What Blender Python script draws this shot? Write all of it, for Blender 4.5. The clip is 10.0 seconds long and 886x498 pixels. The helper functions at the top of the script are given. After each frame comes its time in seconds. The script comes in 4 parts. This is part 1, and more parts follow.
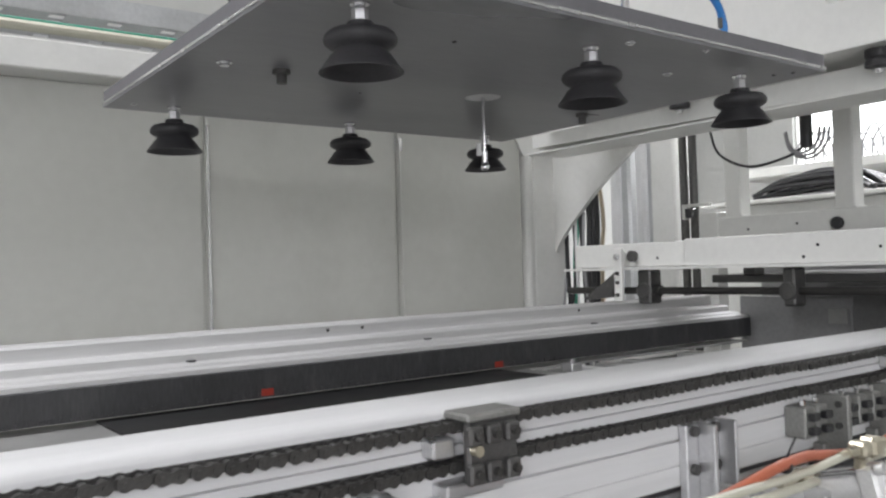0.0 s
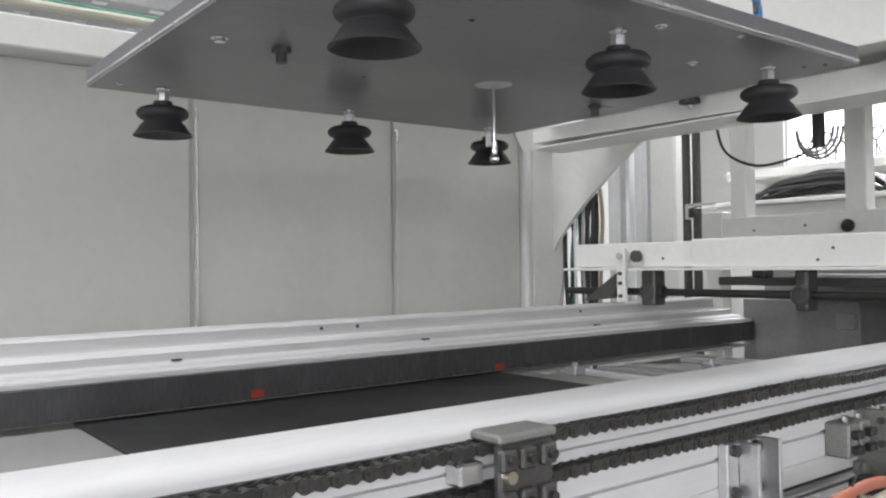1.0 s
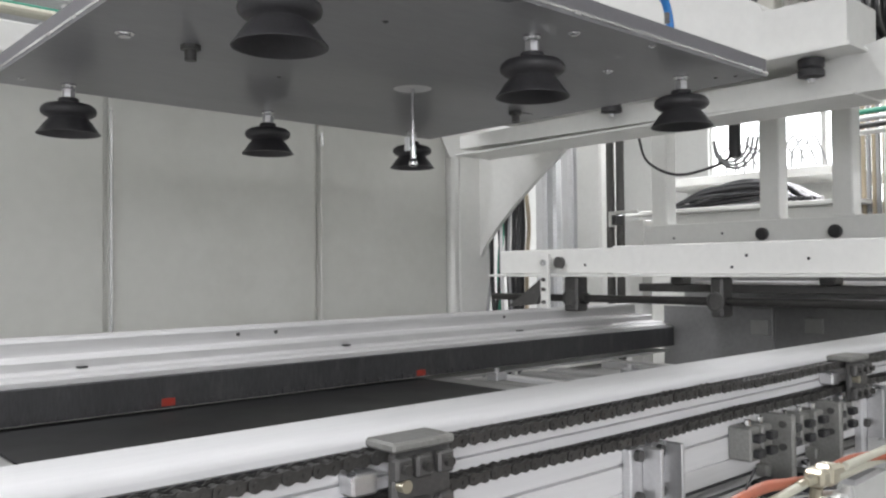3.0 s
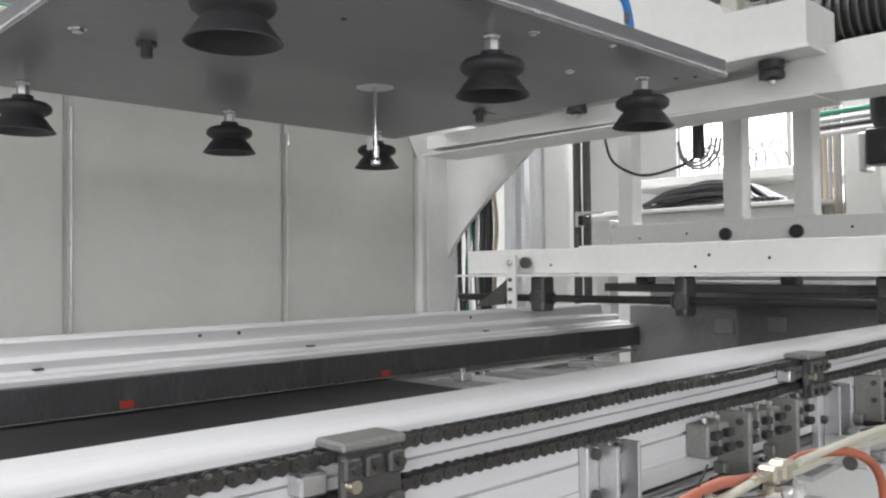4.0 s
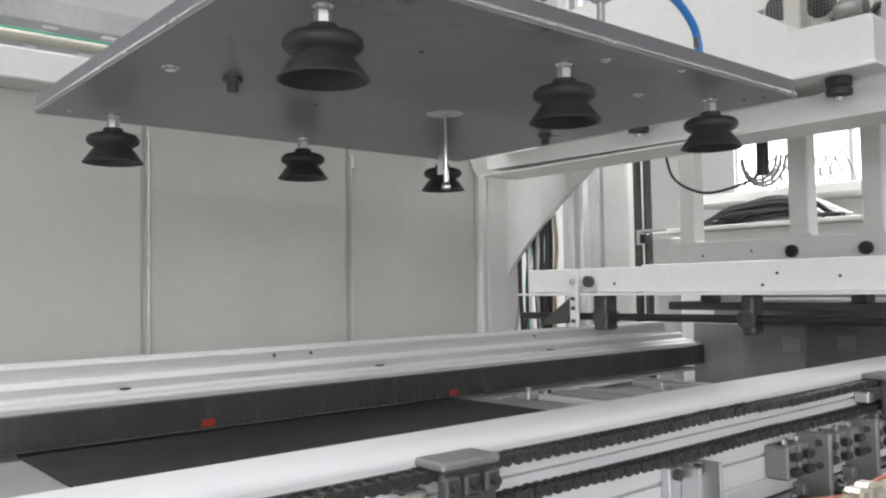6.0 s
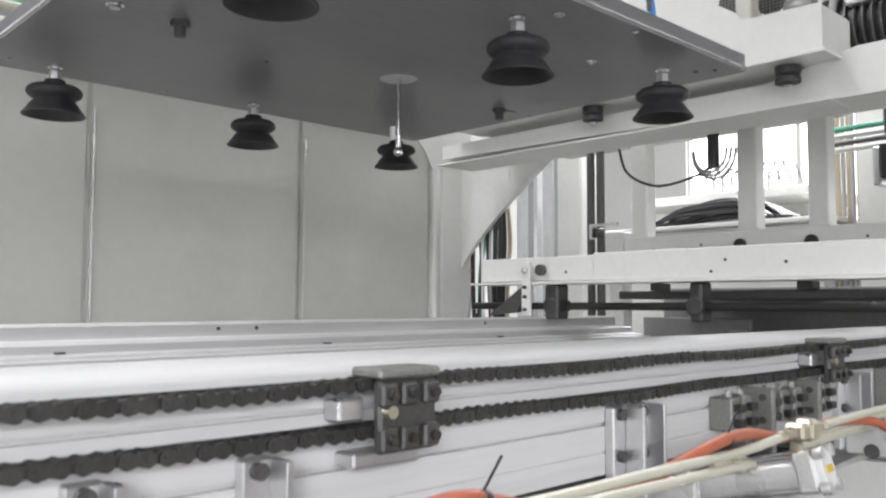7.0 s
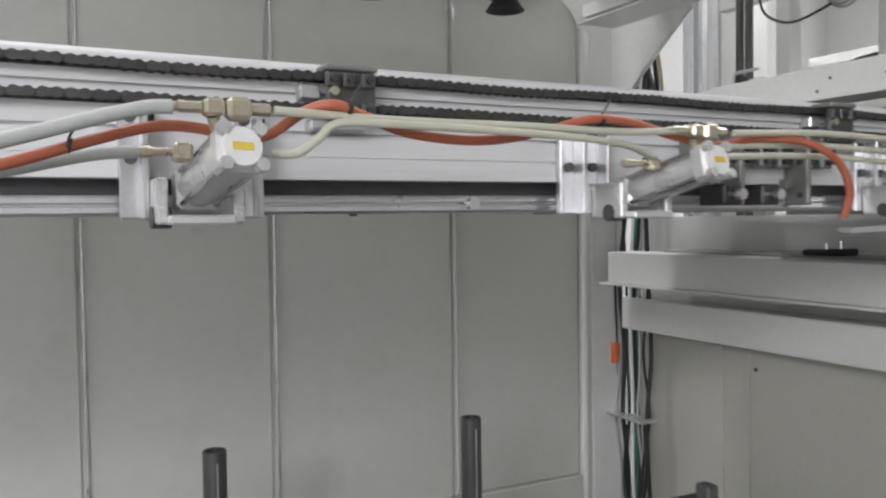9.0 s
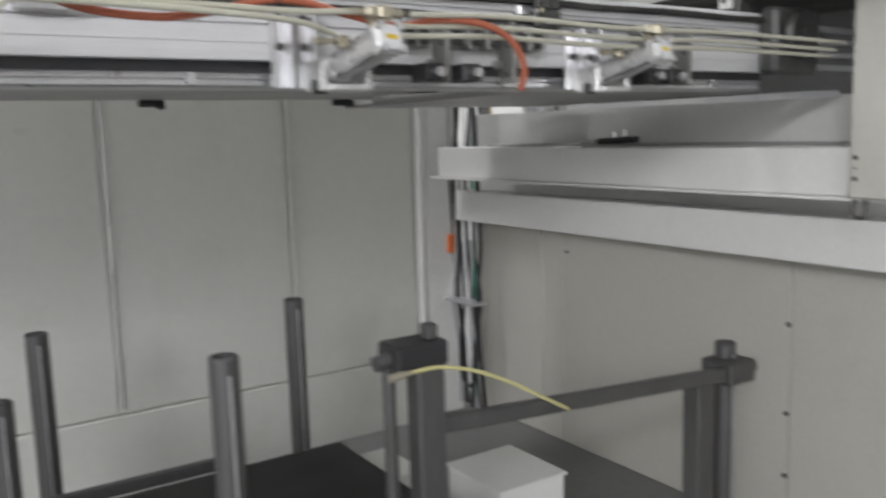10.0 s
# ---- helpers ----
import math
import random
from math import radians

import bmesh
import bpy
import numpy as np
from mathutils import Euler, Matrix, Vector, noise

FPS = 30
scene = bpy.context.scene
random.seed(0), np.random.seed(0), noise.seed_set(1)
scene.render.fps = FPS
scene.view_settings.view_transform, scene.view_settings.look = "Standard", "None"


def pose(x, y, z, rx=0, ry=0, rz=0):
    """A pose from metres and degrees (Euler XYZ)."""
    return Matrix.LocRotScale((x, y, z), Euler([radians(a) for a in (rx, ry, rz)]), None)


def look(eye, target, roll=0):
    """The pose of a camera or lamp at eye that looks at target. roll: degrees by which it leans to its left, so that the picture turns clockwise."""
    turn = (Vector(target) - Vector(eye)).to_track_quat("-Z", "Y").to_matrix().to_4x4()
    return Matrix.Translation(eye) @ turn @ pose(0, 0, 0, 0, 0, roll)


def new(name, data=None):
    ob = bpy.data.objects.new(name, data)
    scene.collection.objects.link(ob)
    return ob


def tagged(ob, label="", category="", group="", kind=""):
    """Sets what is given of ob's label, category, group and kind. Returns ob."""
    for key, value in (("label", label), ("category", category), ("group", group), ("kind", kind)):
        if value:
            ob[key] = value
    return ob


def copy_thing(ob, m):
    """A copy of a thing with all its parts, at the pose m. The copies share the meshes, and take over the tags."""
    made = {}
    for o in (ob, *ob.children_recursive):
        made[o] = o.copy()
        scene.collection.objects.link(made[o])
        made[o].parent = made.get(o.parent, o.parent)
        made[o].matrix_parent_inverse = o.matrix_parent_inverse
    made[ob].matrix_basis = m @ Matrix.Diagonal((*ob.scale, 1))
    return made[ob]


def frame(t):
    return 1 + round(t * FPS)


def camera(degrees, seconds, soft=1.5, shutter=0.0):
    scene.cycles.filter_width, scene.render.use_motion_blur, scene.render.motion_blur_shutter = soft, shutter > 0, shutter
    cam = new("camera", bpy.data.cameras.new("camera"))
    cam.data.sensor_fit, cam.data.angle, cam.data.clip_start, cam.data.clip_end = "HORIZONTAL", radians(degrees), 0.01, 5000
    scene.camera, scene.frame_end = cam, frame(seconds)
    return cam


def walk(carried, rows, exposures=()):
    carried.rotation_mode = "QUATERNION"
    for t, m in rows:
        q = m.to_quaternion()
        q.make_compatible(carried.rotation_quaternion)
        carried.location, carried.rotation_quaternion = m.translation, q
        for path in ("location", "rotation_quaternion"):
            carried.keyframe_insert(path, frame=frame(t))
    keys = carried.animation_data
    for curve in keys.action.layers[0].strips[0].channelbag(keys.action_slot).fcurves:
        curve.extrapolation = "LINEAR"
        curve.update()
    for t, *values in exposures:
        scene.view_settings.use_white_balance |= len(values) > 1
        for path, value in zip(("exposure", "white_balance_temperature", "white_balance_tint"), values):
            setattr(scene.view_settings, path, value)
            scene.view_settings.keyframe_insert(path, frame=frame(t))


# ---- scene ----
cam = camera(56.4, 10.0, soft=2.2, shutter=0.35)

PATH = [
    (0, (-0.066, 0.633, 1.691), (1.125, 2.239, 1.736), -1.8),
    (0.5, (-0.029, 0.730, 1.698), (1.206, 2.301, 1.764), -0.5),
    (1, (-0.037, 0.737, 1.694), (1.183, 2.321, 1.729), -0.8),
    (1.5, (0.004, 0.763, 1.696), (1.258, 2.320, 1.739), -1.0),
    (2, (0.001, 0.736, 1.693), (1.303, 2.254, 1.743), -0.9),
    (2.5, (-0.008, 0.728, 1.693), (1.312, 2.230, 1.747), -0.5),
    (4, (0.014, 0.720, 1.689), (1.404, 2.157, 1.739), -0.6),
    (4.5, (0.015, 0.712, 1.689), (1.416, 2.137, 1.767), -0.5),
    (5, (-0.007, 0.721, 1.698), (1.351, 2.185, 1.804), -0.2),
    (5.2, (-0.006, 0.724, 1.704), (1.328, 2.208, 1.833), -0.4),
    (6.5, (-0.050, 0.716, 1.682), (1.240, 2.242, 1.756), -1.0),
    (7, (-0.011, 0.730, 1.605), (1.364, 2.177, 1.735), 0.2),
    (7.2, (-0.028, 0.697, 1.580), (1.305, 2.184, 1.679), -0.1),
    (7.5, (-0.028, 0.664, 1.537), (1.227, 2.221, 1.574), -0.9),
    (8, (0.018, 0.544, 1.455), (1.072, 2.243, 1.462), 2.8),
    (8.5, (0.066, 0.459, 1.406), (0.974, 2.238, 1.303), 1.9),
    (9, (0.078, 0.299, 1.360), (0.994, 2.076, 1.289), -0.8),
    (9.5, (0.096, 0.078, 1.328), (0.978, 1.864, 1.152), -1.4),
    (10, (0.238, -0.027, 1.286), (1.326, 1.627, 1.007), -1.7),
]
EXPOSURES = [(0, -0.18), (0.5, -0.06), (1.5, 0.0), (6.3, 0.02), (7.0, 0.12), (7.5, 0.05), (8.0, -0.16), (8.5, -0.25), (9.2, -0.24), (10, -0.12)]
walk(cam, [(t, look(eye, target, roll)) for t, eye, target, roll in PATH], EXPOSURES)

# ---- light: a bright production hall; unseen luminaires and a south window added as fill ----
world = bpy.data.worlds.new("hall_light")
world.use_nodes = True
scene.world = world
world.node_tree.nodes["Background"].inputs[0].default_value = (0.9, 0.95, 1.0, 1)
world.node_tree.nodes["Background"].inputs[1].default_value = 0.22
# Unseen fittings: the first brightens the front rail, the third the far station.
LAMPS = [  # x, y, z, length, width, watts
    (-2.2, -1.4, 2.5, 2.2, 0.5, 112),
    (-0.5, 2.6, 4.6, 3.0, 0.5, 84),
    (5.0, 2.6, 4.6, 3.0, 0.8, 290),
    (-3.4, 1.2, 4.6, 2.0, 0.5, 9),
]
FILL_WINDOW_WATTS = 78
HIGH_WINDOW_WATTS = 135

# ---- materials ----
MATS = {}


def mat(name, colour, rough=0.5, metal=0.0, var=0.12, scale=14.0, bump=0.02, stretch=(1, 1, 1), dirt=0.0, dirt_colour=(0.09, 0.08, 0.07), dirt_scale=3.0, coat=0.0, rand=0.0):
    """A painted, metal, rubber or plastic surface with fine grain and blotches at a larger scale."""
    m = bpy.data.materials.new(name)
    m.use_nodes = True
    nt = m.node_tree
    b = nt.nodes["Principled BSDF"]
    b.inputs["Metallic"].default_value = metal
    b.inputs["Coat Weight"].default_value = coat
    tc = nt.nodes.new("ShaderNodeTexCoord")
    mp = nt.nodes.new("ShaderNodeMapping")
    mp.inputs["Scale"].default_value = stretch
    nt.links.new(tc.outputs["Object"], mp.inputs[0])
    fine = nt.nodes.new("ShaderNodeTexNoise")
    fine.inputs["Scale"].default_value = scale * 9
    fine.inputs["Detail"].default_value = 5
    big = nt.nodes.new("ShaderNodeTexNoise")
    big.inputs["Scale"].default_value = scale * 0.35
    big.inputs["Detail"].default_value = 4
    for n in (fine, big):
        nt.links.new(mp.outputs[0], n.inputs["Vector"])
    mix = nt.nodes.new("ShaderNodeMath")
    mix.operation = "ADD"
    nt.links.new(fine.outputs[0], mix.inputs[0])
    nt.links.new(big.outputs[0], mix.inputs[1])
    ramp = nt.nodes.new("ShaderNodeMapRange")
    ramp.inputs["From Min"].default_value = 0.6
    ramp.inputs["From Max"].default_value = 1.4
    ramp.inputs["To Min"].default_value = 1 - var
    ramp.inputs["To Max"].default_value = 1 + var * 0.6
    nt.links.new(mix.outputs[0], ramp.inputs[0])
    value = ramp.outputs[0]
    if rand:
        info = nt.nodes.new("ShaderNodeObjectInfo")
        mr = nt.nodes.new("ShaderNodeMapRange")
        mr.inputs["To Min"].default_value, mr.inputs["To Max"].default_value = 1 - rand, 1 + rand
        nt.links.new(info.outputs["Random"], mr.inputs[0])
        mul = nt.nodes.new("ShaderNodeMath")
        mul.operation = "MULTIPLY"
        nt.links.new(value, mul.inputs[0])
        nt.links.new(mr.outputs[0], mul.inputs[1])
        value = mul.outputs[0]
    col = nt.nodes.new("ShaderNodeVectorMath")
    col.operation = "SCALE"
    col.inputs[0].default_value = colour
    nt.links.new(value, col.inputs["Scale"])
    out = col.outputs[0]
    if dirt:
        spots = nt.nodes.new("ShaderNodeTexNoise")
        spots.inputs["Scale"].default_value = dirt_scale
        spots.inputs["Detail"].default_value = 9
        spots.inputs["Roughness"].default_value = 0.68
        nt.links.new(mp.outputs[0], spots.inputs["Vector"])
        cut = nt.nodes.new("ShaderNodeMapRange")
        cut.inputs["From Min"].default_value, cut.inputs["From Max"].default_value = 0.52, 0.75
        cut.inputs["To Max"].default_value = dirt
        nt.links.new(spots.outputs[0], cut.inputs[0])
        blend = nt.nodes.new("ShaderNodeMix")
        blend.data_type = "RGBA"
        nt.links.new(cut.outputs[0], blend.inputs[0])
        nt.links.new(out, blend.inputs[6])
        blend.inputs[7].default_value = (*dirt_colour, 1)
        out = blend.outputs[2]
    nt.links.new(out, b.inputs["Base Color"])
    rr = nt.nodes.new("ShaderNodeMapRange")
    rr.inputs["From Min"].default_value, rr.inputs["From Max"].default_value = 0.3, 0.7
    rr.inputs["To Min"].default_value, rr.inputs["To Max"].default_value = max(0.03, rough - 0.1), min(1, rough + 0.1)
    nt.links.new(big.outputs[0], rr.inputs[0])
    nt.links.new(rr.outputs[0], b.inputs["Roughness"])
    if bump:
        bp = nt.nodes.new("ShaderNodeBump")
        bp.inputs["Strength"].default_value = bump * 5
        bp.inputs["Distance"].default_value = 0.002
        nt.links.new(fine.outputs[0], bp.inputs["Height"])
        nt.links.new(bp.outputs[0], b.inputs["Normal"])
    MATS[name] = m
    return m


def glow(name, colour, strength):
    m = bpy.data.materials.new(name)
    m.use_nodes = True
    b = m.node_tree.nodes["Principled BSDF"]
    b.inputs["Base Color"].default_value = (0.8, 0.8, 0.8, 1)
    b.inputs["Emission Color"].default_value = (*colour, 1)
    b.inputs["Emission Strength"].default_value = strength
    return m


PANEL = mat("enclosure_panel_paint", (0.61, 0.612, 0.572), 0.36, var=0.05, scale=3, bump=0.006, dirt=0.42, dirt_colour=(0.43, 0.425, 0.385), dirt_scale=1.5)
WHITE = mat("machine_white_paint", (0.81, 0.81, 0.78), 0.4, var=0.05, scale=6, bump=0.008, dirt=0.22, dirt_colour=(0.42, 0.41, 0.38), dirt_scale=3.5)
CREAM = mat("cream_paint", (0.55, 0.54, 0.485), 0.45, var=0.06, scale=6, bump=0.008, dirt=0.25, dirt_colour=(0.4, 0.38, 0.33), dirt_scale=3)
ALU = mat("anodised_aluminium", (0.78, 0.78, 0.782), 0.62, 0.05, var=0.07, scale=20, bump=0.006, stretch=(0.06, 1, 1), dirt=0.4, dirt_colour=(0.42, 0.41, 0.4), dirt_scale=7)
# Darker copy of ALU: the shade over the rear rail is in this colour.
REAR_ALU = mat("shaded_aluminium", (0.56, 0.56, 0.555), 0.58, 0.2, var=0.1, scale=20, bump=0.006, stretch=(0.06, 1, 1), dirt=0.35, dirt_colour=(0.33, 0.33, 0.32), dirt_scale=5)
ALU_RAW = mat("milled_aluminium", (0.68, 0.68, 0.69), 0.34, 0.8, var=0.12, scale=20, bump=0.01, dirt=0.3, dirt_colour=(0.3, 0.3, 0.3), dirt_scale=12)
STRIP = mat("satin_cover_strip", (0.84, 0.84, 0.83), 0.24, 0.7, var=0.12, scale=20, bump=0.006, stretch=(1, 1, 0.1))
STEEL = mat("bright_steel", (0.72, 0.72, 0.73), 0.2, 1.0, var=0.1, scale=20, bump=0.004)
DARKSTEEL = mat("oiled_chain_steel", (0.085, 0.083, 0.08), 0.45, 0.6, var=0.3, scale=40, bump=0.02, dirt=0.5, dirt_colour=(0.05, 0.045, 0.04), dirt_scale=60, rand=0.18)
BLOCK = mat("blackened_steel", (0.12, 0.118, 0.115), 0.5, 0.5, var=0.25, scale=30, bump=0.02, dirt=0.4, dirt_colour=(0.25, 0.24, 0.22), dirt_scale=40)
RUBBER = mat("black_rubber", (0.042, 0.041, 0.044), 0.5, var=0.3, scale=25, bump=0.012, dirt=0.35, dirt_colour=(0.07, 0.065, 0.065), dirt_scale=20)
GREYPLATE = mat("dark_grey_plastic_plate", (0.24, 0.24, 0.248), 0.34, var=0.12, scale=8, bump=0.006, stretch=(0.3, 1, 1), dirt=0.3, dirt_colour=(0.17, 0.17, 0.175), dirt_scale=5)
PLATE_EDGE = mat("grey_plate_edge", (0.2, 0.195, 0.21), 0.45, var=0.1, scale=15, bump=0.01)
BOARD = mat("black_plastic_sheet", (0.016, 0.016, 0.017), 0.6, var=0.2, scale=8, bump=0.01, dirt=0.4, dirt_colour=(0.05, 0.05, 0.05), dirt_scale=8)
SCALE = mat("grey_brush_strip", (0.075, 0.075, 0.078), 0.6, 0.2, var=0.35, scale=30, bump=0.06, stretch=(1, 1, 0.2), dirt=0.5, dirt_colour=(0.16, 0.16, 0.16), dirt_scale=25)
RED = mat("red_paint_mark", (0.5, 0.05, 0.03), 0.6, var=0.3, scale=60, dirt=0.5, dirt_scale=90)
TABLE = mat("grey_sheet_metal", (0.42, 0.42, 0.41), 0.4, 0.3, var=0.1, scale=8, bump=0.008, dirt=0.3, dirt_colour=(0.25, 0.25, 0.24))
# Darker than TABLE: holds the shade beneath the carriage in its colour.
ENDPLATE = mat("shaded_end_sheet", (0.33, 0.33, 0.33), 0.5, 0.3, var=0.15, scale=8, bump=0.01, dirt=0.4, dirt_colour=(0.1, 0.1, 0.1))
TUBE = mat("dark_steel_tube", (0.15, 0.148, 0.145), 0.4, 0.6, var=0.2, scale=10, bump=0.01, stretch=(1, 1, 0.15), dirt=0.5, dirt_colour=(0.08, 0.075, 0.07), dirt_scale=8)
CABLE = mat("black_cable", (0.025, 0.025, 0.027), 0.45, var=0.2, scale=20)
GREYCABLE = mat("grey_cable", (0.4, 0.4, 0.41), 0.5, var=0.1, scale=20)
HOSE = mat("grey_air_hose", (0.48, 0.5, 0.48), 0.42, var=0.1, scale=20, bump=0.01, dirt=0.3, dirt_colour=(0.28, 0.28, 0.26), dirt_scale=25)
ORANGE = mat("orange_air_hose", (0.46, 0.135, 0.075), 0.45, var=0.12, scale=20, dirt=0.3, dirt_colour=(0.3, 0.09, 0.05), dirt_scale=25)
CREAMTUBE = mat("cream_air_tube", (0.56, 0.55, 0.45), 0.42, var=0.08, scale=20, dirt=0.25, dirt_colour=(0.4, 0.37, 0.28), dirt_scale=30)
BLUE = mat("blue_air_hose", (0.03, 0.22, 0.6), 0.35, var=0.08, scale=20)
YELLOWHOSE = mat("pale_yellow_hose", (0.62, 0.58, 0.28), 0.4, var=0.08, scale=20)
BRASS = mat("nickel_brass", (0.54, 0.5, 0.39), 0.32, 0.7, var=0.15, scale=40, bump=0.01, dirt=0.4, dirt_colour=(0.3, 0.24, 0.12), dirt_scale=60)
CASTALU = mat("cast_aluminium", (0.7, 0.7, 0.69), 0.32, 0.5, var=0.12, scale=40, bump=0.03, dirt=0.3, dirt_colour=(0.3, 0.3, 0.29), dirt_scale=40)
LABELWHITE = mat("white_label", (0.8, 0.8, 0.8), 0.5, var=0.04)
LABELYELLOW = mat("yellow_label", (0.75, 0.55, 0.08), 0.5, var=0.1)
BLACKPAINT = mat("black_plastic", (0.03, 0.03, 0.032), 0.4, var=0.2, scale=30)
FLOOR = mat("sealed_concrete", (0.19, 0.19, 0.187), 0.5, var=0.15, scale=4, bump=0.02, dirt=0.5, dirt_colour=(0.2, 0.19, 0.18), dirt_scale=2)
HALLWALL = mat("hall_wall_paint", (0.72, 0.72, 0.7), 0.7, var=0.05, scale=2, bump=0.01, dirt=0.15, dirt_colour=(0.5, 0.5, 0.48), dirt_scale=0.6)
GREEN = mat("green_conduit", (0.05, 0.3, 0.2), 0.4, var=0.1)
TANCABLE = mat("tan_cable", (0.5, 0.42, 0.3), 0.5, var=0.15, scale=20)
ORANGEPLUG = mat("orange_plug", (0.75, 0.18, 0.04), 0.45, var=0.1)
ZINC = mat("galvanised_sheet", (0.62, 0.63, 0.64), 0.38, 0.7, var=0.15, scale=10, bump=0.01)
GUARD = mat("black_wire_guard", (0.05, 0.05, 0.05), 0.45, 0.4, var=0.1)
SKYGLOW = glow("daylit_window_sky", (0.97, 0.99, 1.0), 3.5)
LUMINOUS = glow("lit_diffuser", (1.0, 0.99, 0.97), 2.5)
FILL_GLOW = glow("fill_window_glow", (0.97, 0.99, 1.0), 0.9)
WORN = mat("worn_dull_aluminium", (0.3, 0.3, 0.285), 0.5, 0.4, var=0.25, scale=25, bump=0.02, dirt=0.5, dirt_colour=(0.12, 0.115, 0.1), dirt_scale=40)
HOLE_WHITE = mat("hole_white", (0.8, 0.8, 0.79), 0.4, var=0.04)

# ---- builders ----
BASE = {}
AS_IS = Matrix.Identity(4)
FRONT = Matrix.Translation((0.281, 1.277, 1.537)) @ Matrix.Scale(1.09, 4) @ Matrix.Translation((-0.276, -1.163, -1.5425))
PLACE = [AS_IS]  # where the things under construction are set down


def thing(name, base, label, category, group="", kind=""):
    e = new(name)
    e.empty_display_size = 0.05
    base = PLACE[0] @ Vector(base)
    e.location = base
    BASE[e] = base
    return tagged(e, label, category, group, kind)


def finish(bm, material, name, smooth=True):
    bmesh.ops.recalc_face_normals(bm, faces=bm.faces)
    me = bpy.data.meshes.new(name)
    bm.to_mesh(me)
    bm.free()
    for p in me.polygons:
        p.use_smooth = smooth
    if smooth:
        me.set_sharp_from_angle(angle=radians(35))
    me.materials.append(material)
    return me


def part(name, bm, material, parent, label=""):
    """One mesh under a thing or under a part of it; the bmesh is in world metres."""
    base = BASE[parent]
    bmesh.ops.transform(bm, matrix=PLACE[0], verts=bm.verts)
    bmesh.ops.translate(bm, verts=bm.verts, vec=-base)
    ob = new(name, finish(bm, material, name))
    ob.parent = parent
    BASE[ob] = base
    return tagged(ob, label)


def solid(name, bm, material, label, category, group="", kind=""):
    """A thing that is one mesh; its origin is set at the middle of its foot."""
    bmesh.ops.transform(bm, matrix=PLACE[0], verts=bm.verts)
    zs = [v.co.z for v in bm.verts]
    xs = [v.co.x for v in bm.verts]
    ys = [v.co.y for v in bm.verts]
    base = Vector(((min(xs) + max(xs)) / 2, (min(ys) + max(ys)) / 2, min(zs)))
    bmesh.ops.translate(bm, verts=bm.verts, vec=-base)
    ob = new(name, finish(bm, material, name))
    ob.location = base
    BASE[ob] = base
    return tagged(ob, label, category, group, kind)


def B():
    return bmesh.new()


def box(bm, x0, x1, y0, y1, z0, z1, bevel=0.002, turn=None):
    r = bmesh.ops.create_cube(bm, size=1.0)
    vs = r["verts"]
    sx, sy, sz = abs(x1 - x0), abs(y1 - y0), abs(z1 - z0)
    for v in vs:
        v.co = Vector((v.co.x * sx, v.co.y * sy, v.co.z * sz))
    bevel = min(bevel, 0.3 * min(sx, sy, sz))
    if bevel > 0:
        es = list({e for v in vs for e in v.link_edges})
        r2 = bmesh.ops.bevel(bm, geom=es, offset=bevel, segments=1, affect="EDGES", profile=0.5)
        vs = list({v for f in r2["faces"] for v in f.verts} | {v for v in vs if v.is_valid})
    c = Vector(((x0 + x1) / 2, (y0 + y1) / 2, (z0 + z1) / 2))
    for v in vs:
        v.co = (turn @ v.co if turn else v.co) + c
    return bm


def rod(bm, p0, p1, r, seg=14, r2=None, cap=True):
    p0, p1 = Vector(p0), Vector(p1)
    d = p1 - p0
    m = Matrix.Translation((p0 + p1) / 2) @ d.to_track_quat("Z", "Y").to_matrix().to_4x4()
    bmesh.ops.create_cone(bm, cap_ends=cap, segments=seg, radius1=r, radius2=r if r2 is None else r2, depth=d.length, matrix=m)
    return bm


def lathe(bm, centre, axis, profile, seg=28):
    """profile: rows of (radius, distance along the axis from the centre)."""
    q = Vector(axis).normalized().to_track_quat("Z", "Y")
    rings = []
    for r, h in profile:
        rings.append([bm.verts.new(Vector(centre) + q @ Vector((r * math.cos(2 * math.pi * i / seg), r * math.sin(2 * math.pi * i / seg), h))) for i in range(seg)])
    for a, b in zip(rings, rings[1:]):
        for i in range(seg):
            bm.faces.new((a[i], a[(i + 1) % seg], b[(i + 1) % seg], b[i]))
    bm.faces.new(rings[0])
    bm.faces.new(rings[-1])
    return bm


def spline(points, n=8):
    pts = [Vector(p) for p in points]
    pts = [2 * pts[0] - pts[1]] + pts + [2 * pts[-1] - pts[-2]]
    out = []
    for a, b, c, d in zip(pts, pts[1:], pts[2:], pts[3:]):
        for k in range(n):
            t = k / n
            out.append(0.5 * (2 * b + (c - a) * t + (2 * a - 5 * b + 4 * c - d) * t * t + (3 * b - a - 3 * c + d) * t ** 3))
    return out + [pts[-2]]


def pipe(bm, points, r, seg=10, n=8):
    """A round hose or cable through the points."""
    path = spline(points, n)
    up = Vector((0.13, 0.21, 0.97))
    rings = []
    for i, p in enumerate(path):
        d = (path[min(i + 1, len(path) - 1)] - path[max(i - 1, 0)]).normalized()
        u = d.cross(up).normalized()
        w = d.cross(u)
        up = -w if w.dot(up) < 0 else w
        w = up
        u = d.cross(w)
        rings.append([bm.verts.new(p + r * (math.cos(2 * math.pi * k / seg) * u + math.sin(2 * math.pi * k / seg) * w)) for k in range(seg)])
    for a, b in zip(rings, rings[1:]):
        for k in range(seg):
            bm.faces.new((a[k], a[(k + 1) % seg], b[(k + 1) % seg], b[k]))
    bm.faces.new(rings[0])
    bm.faces.new(rings[-1])
    return bm


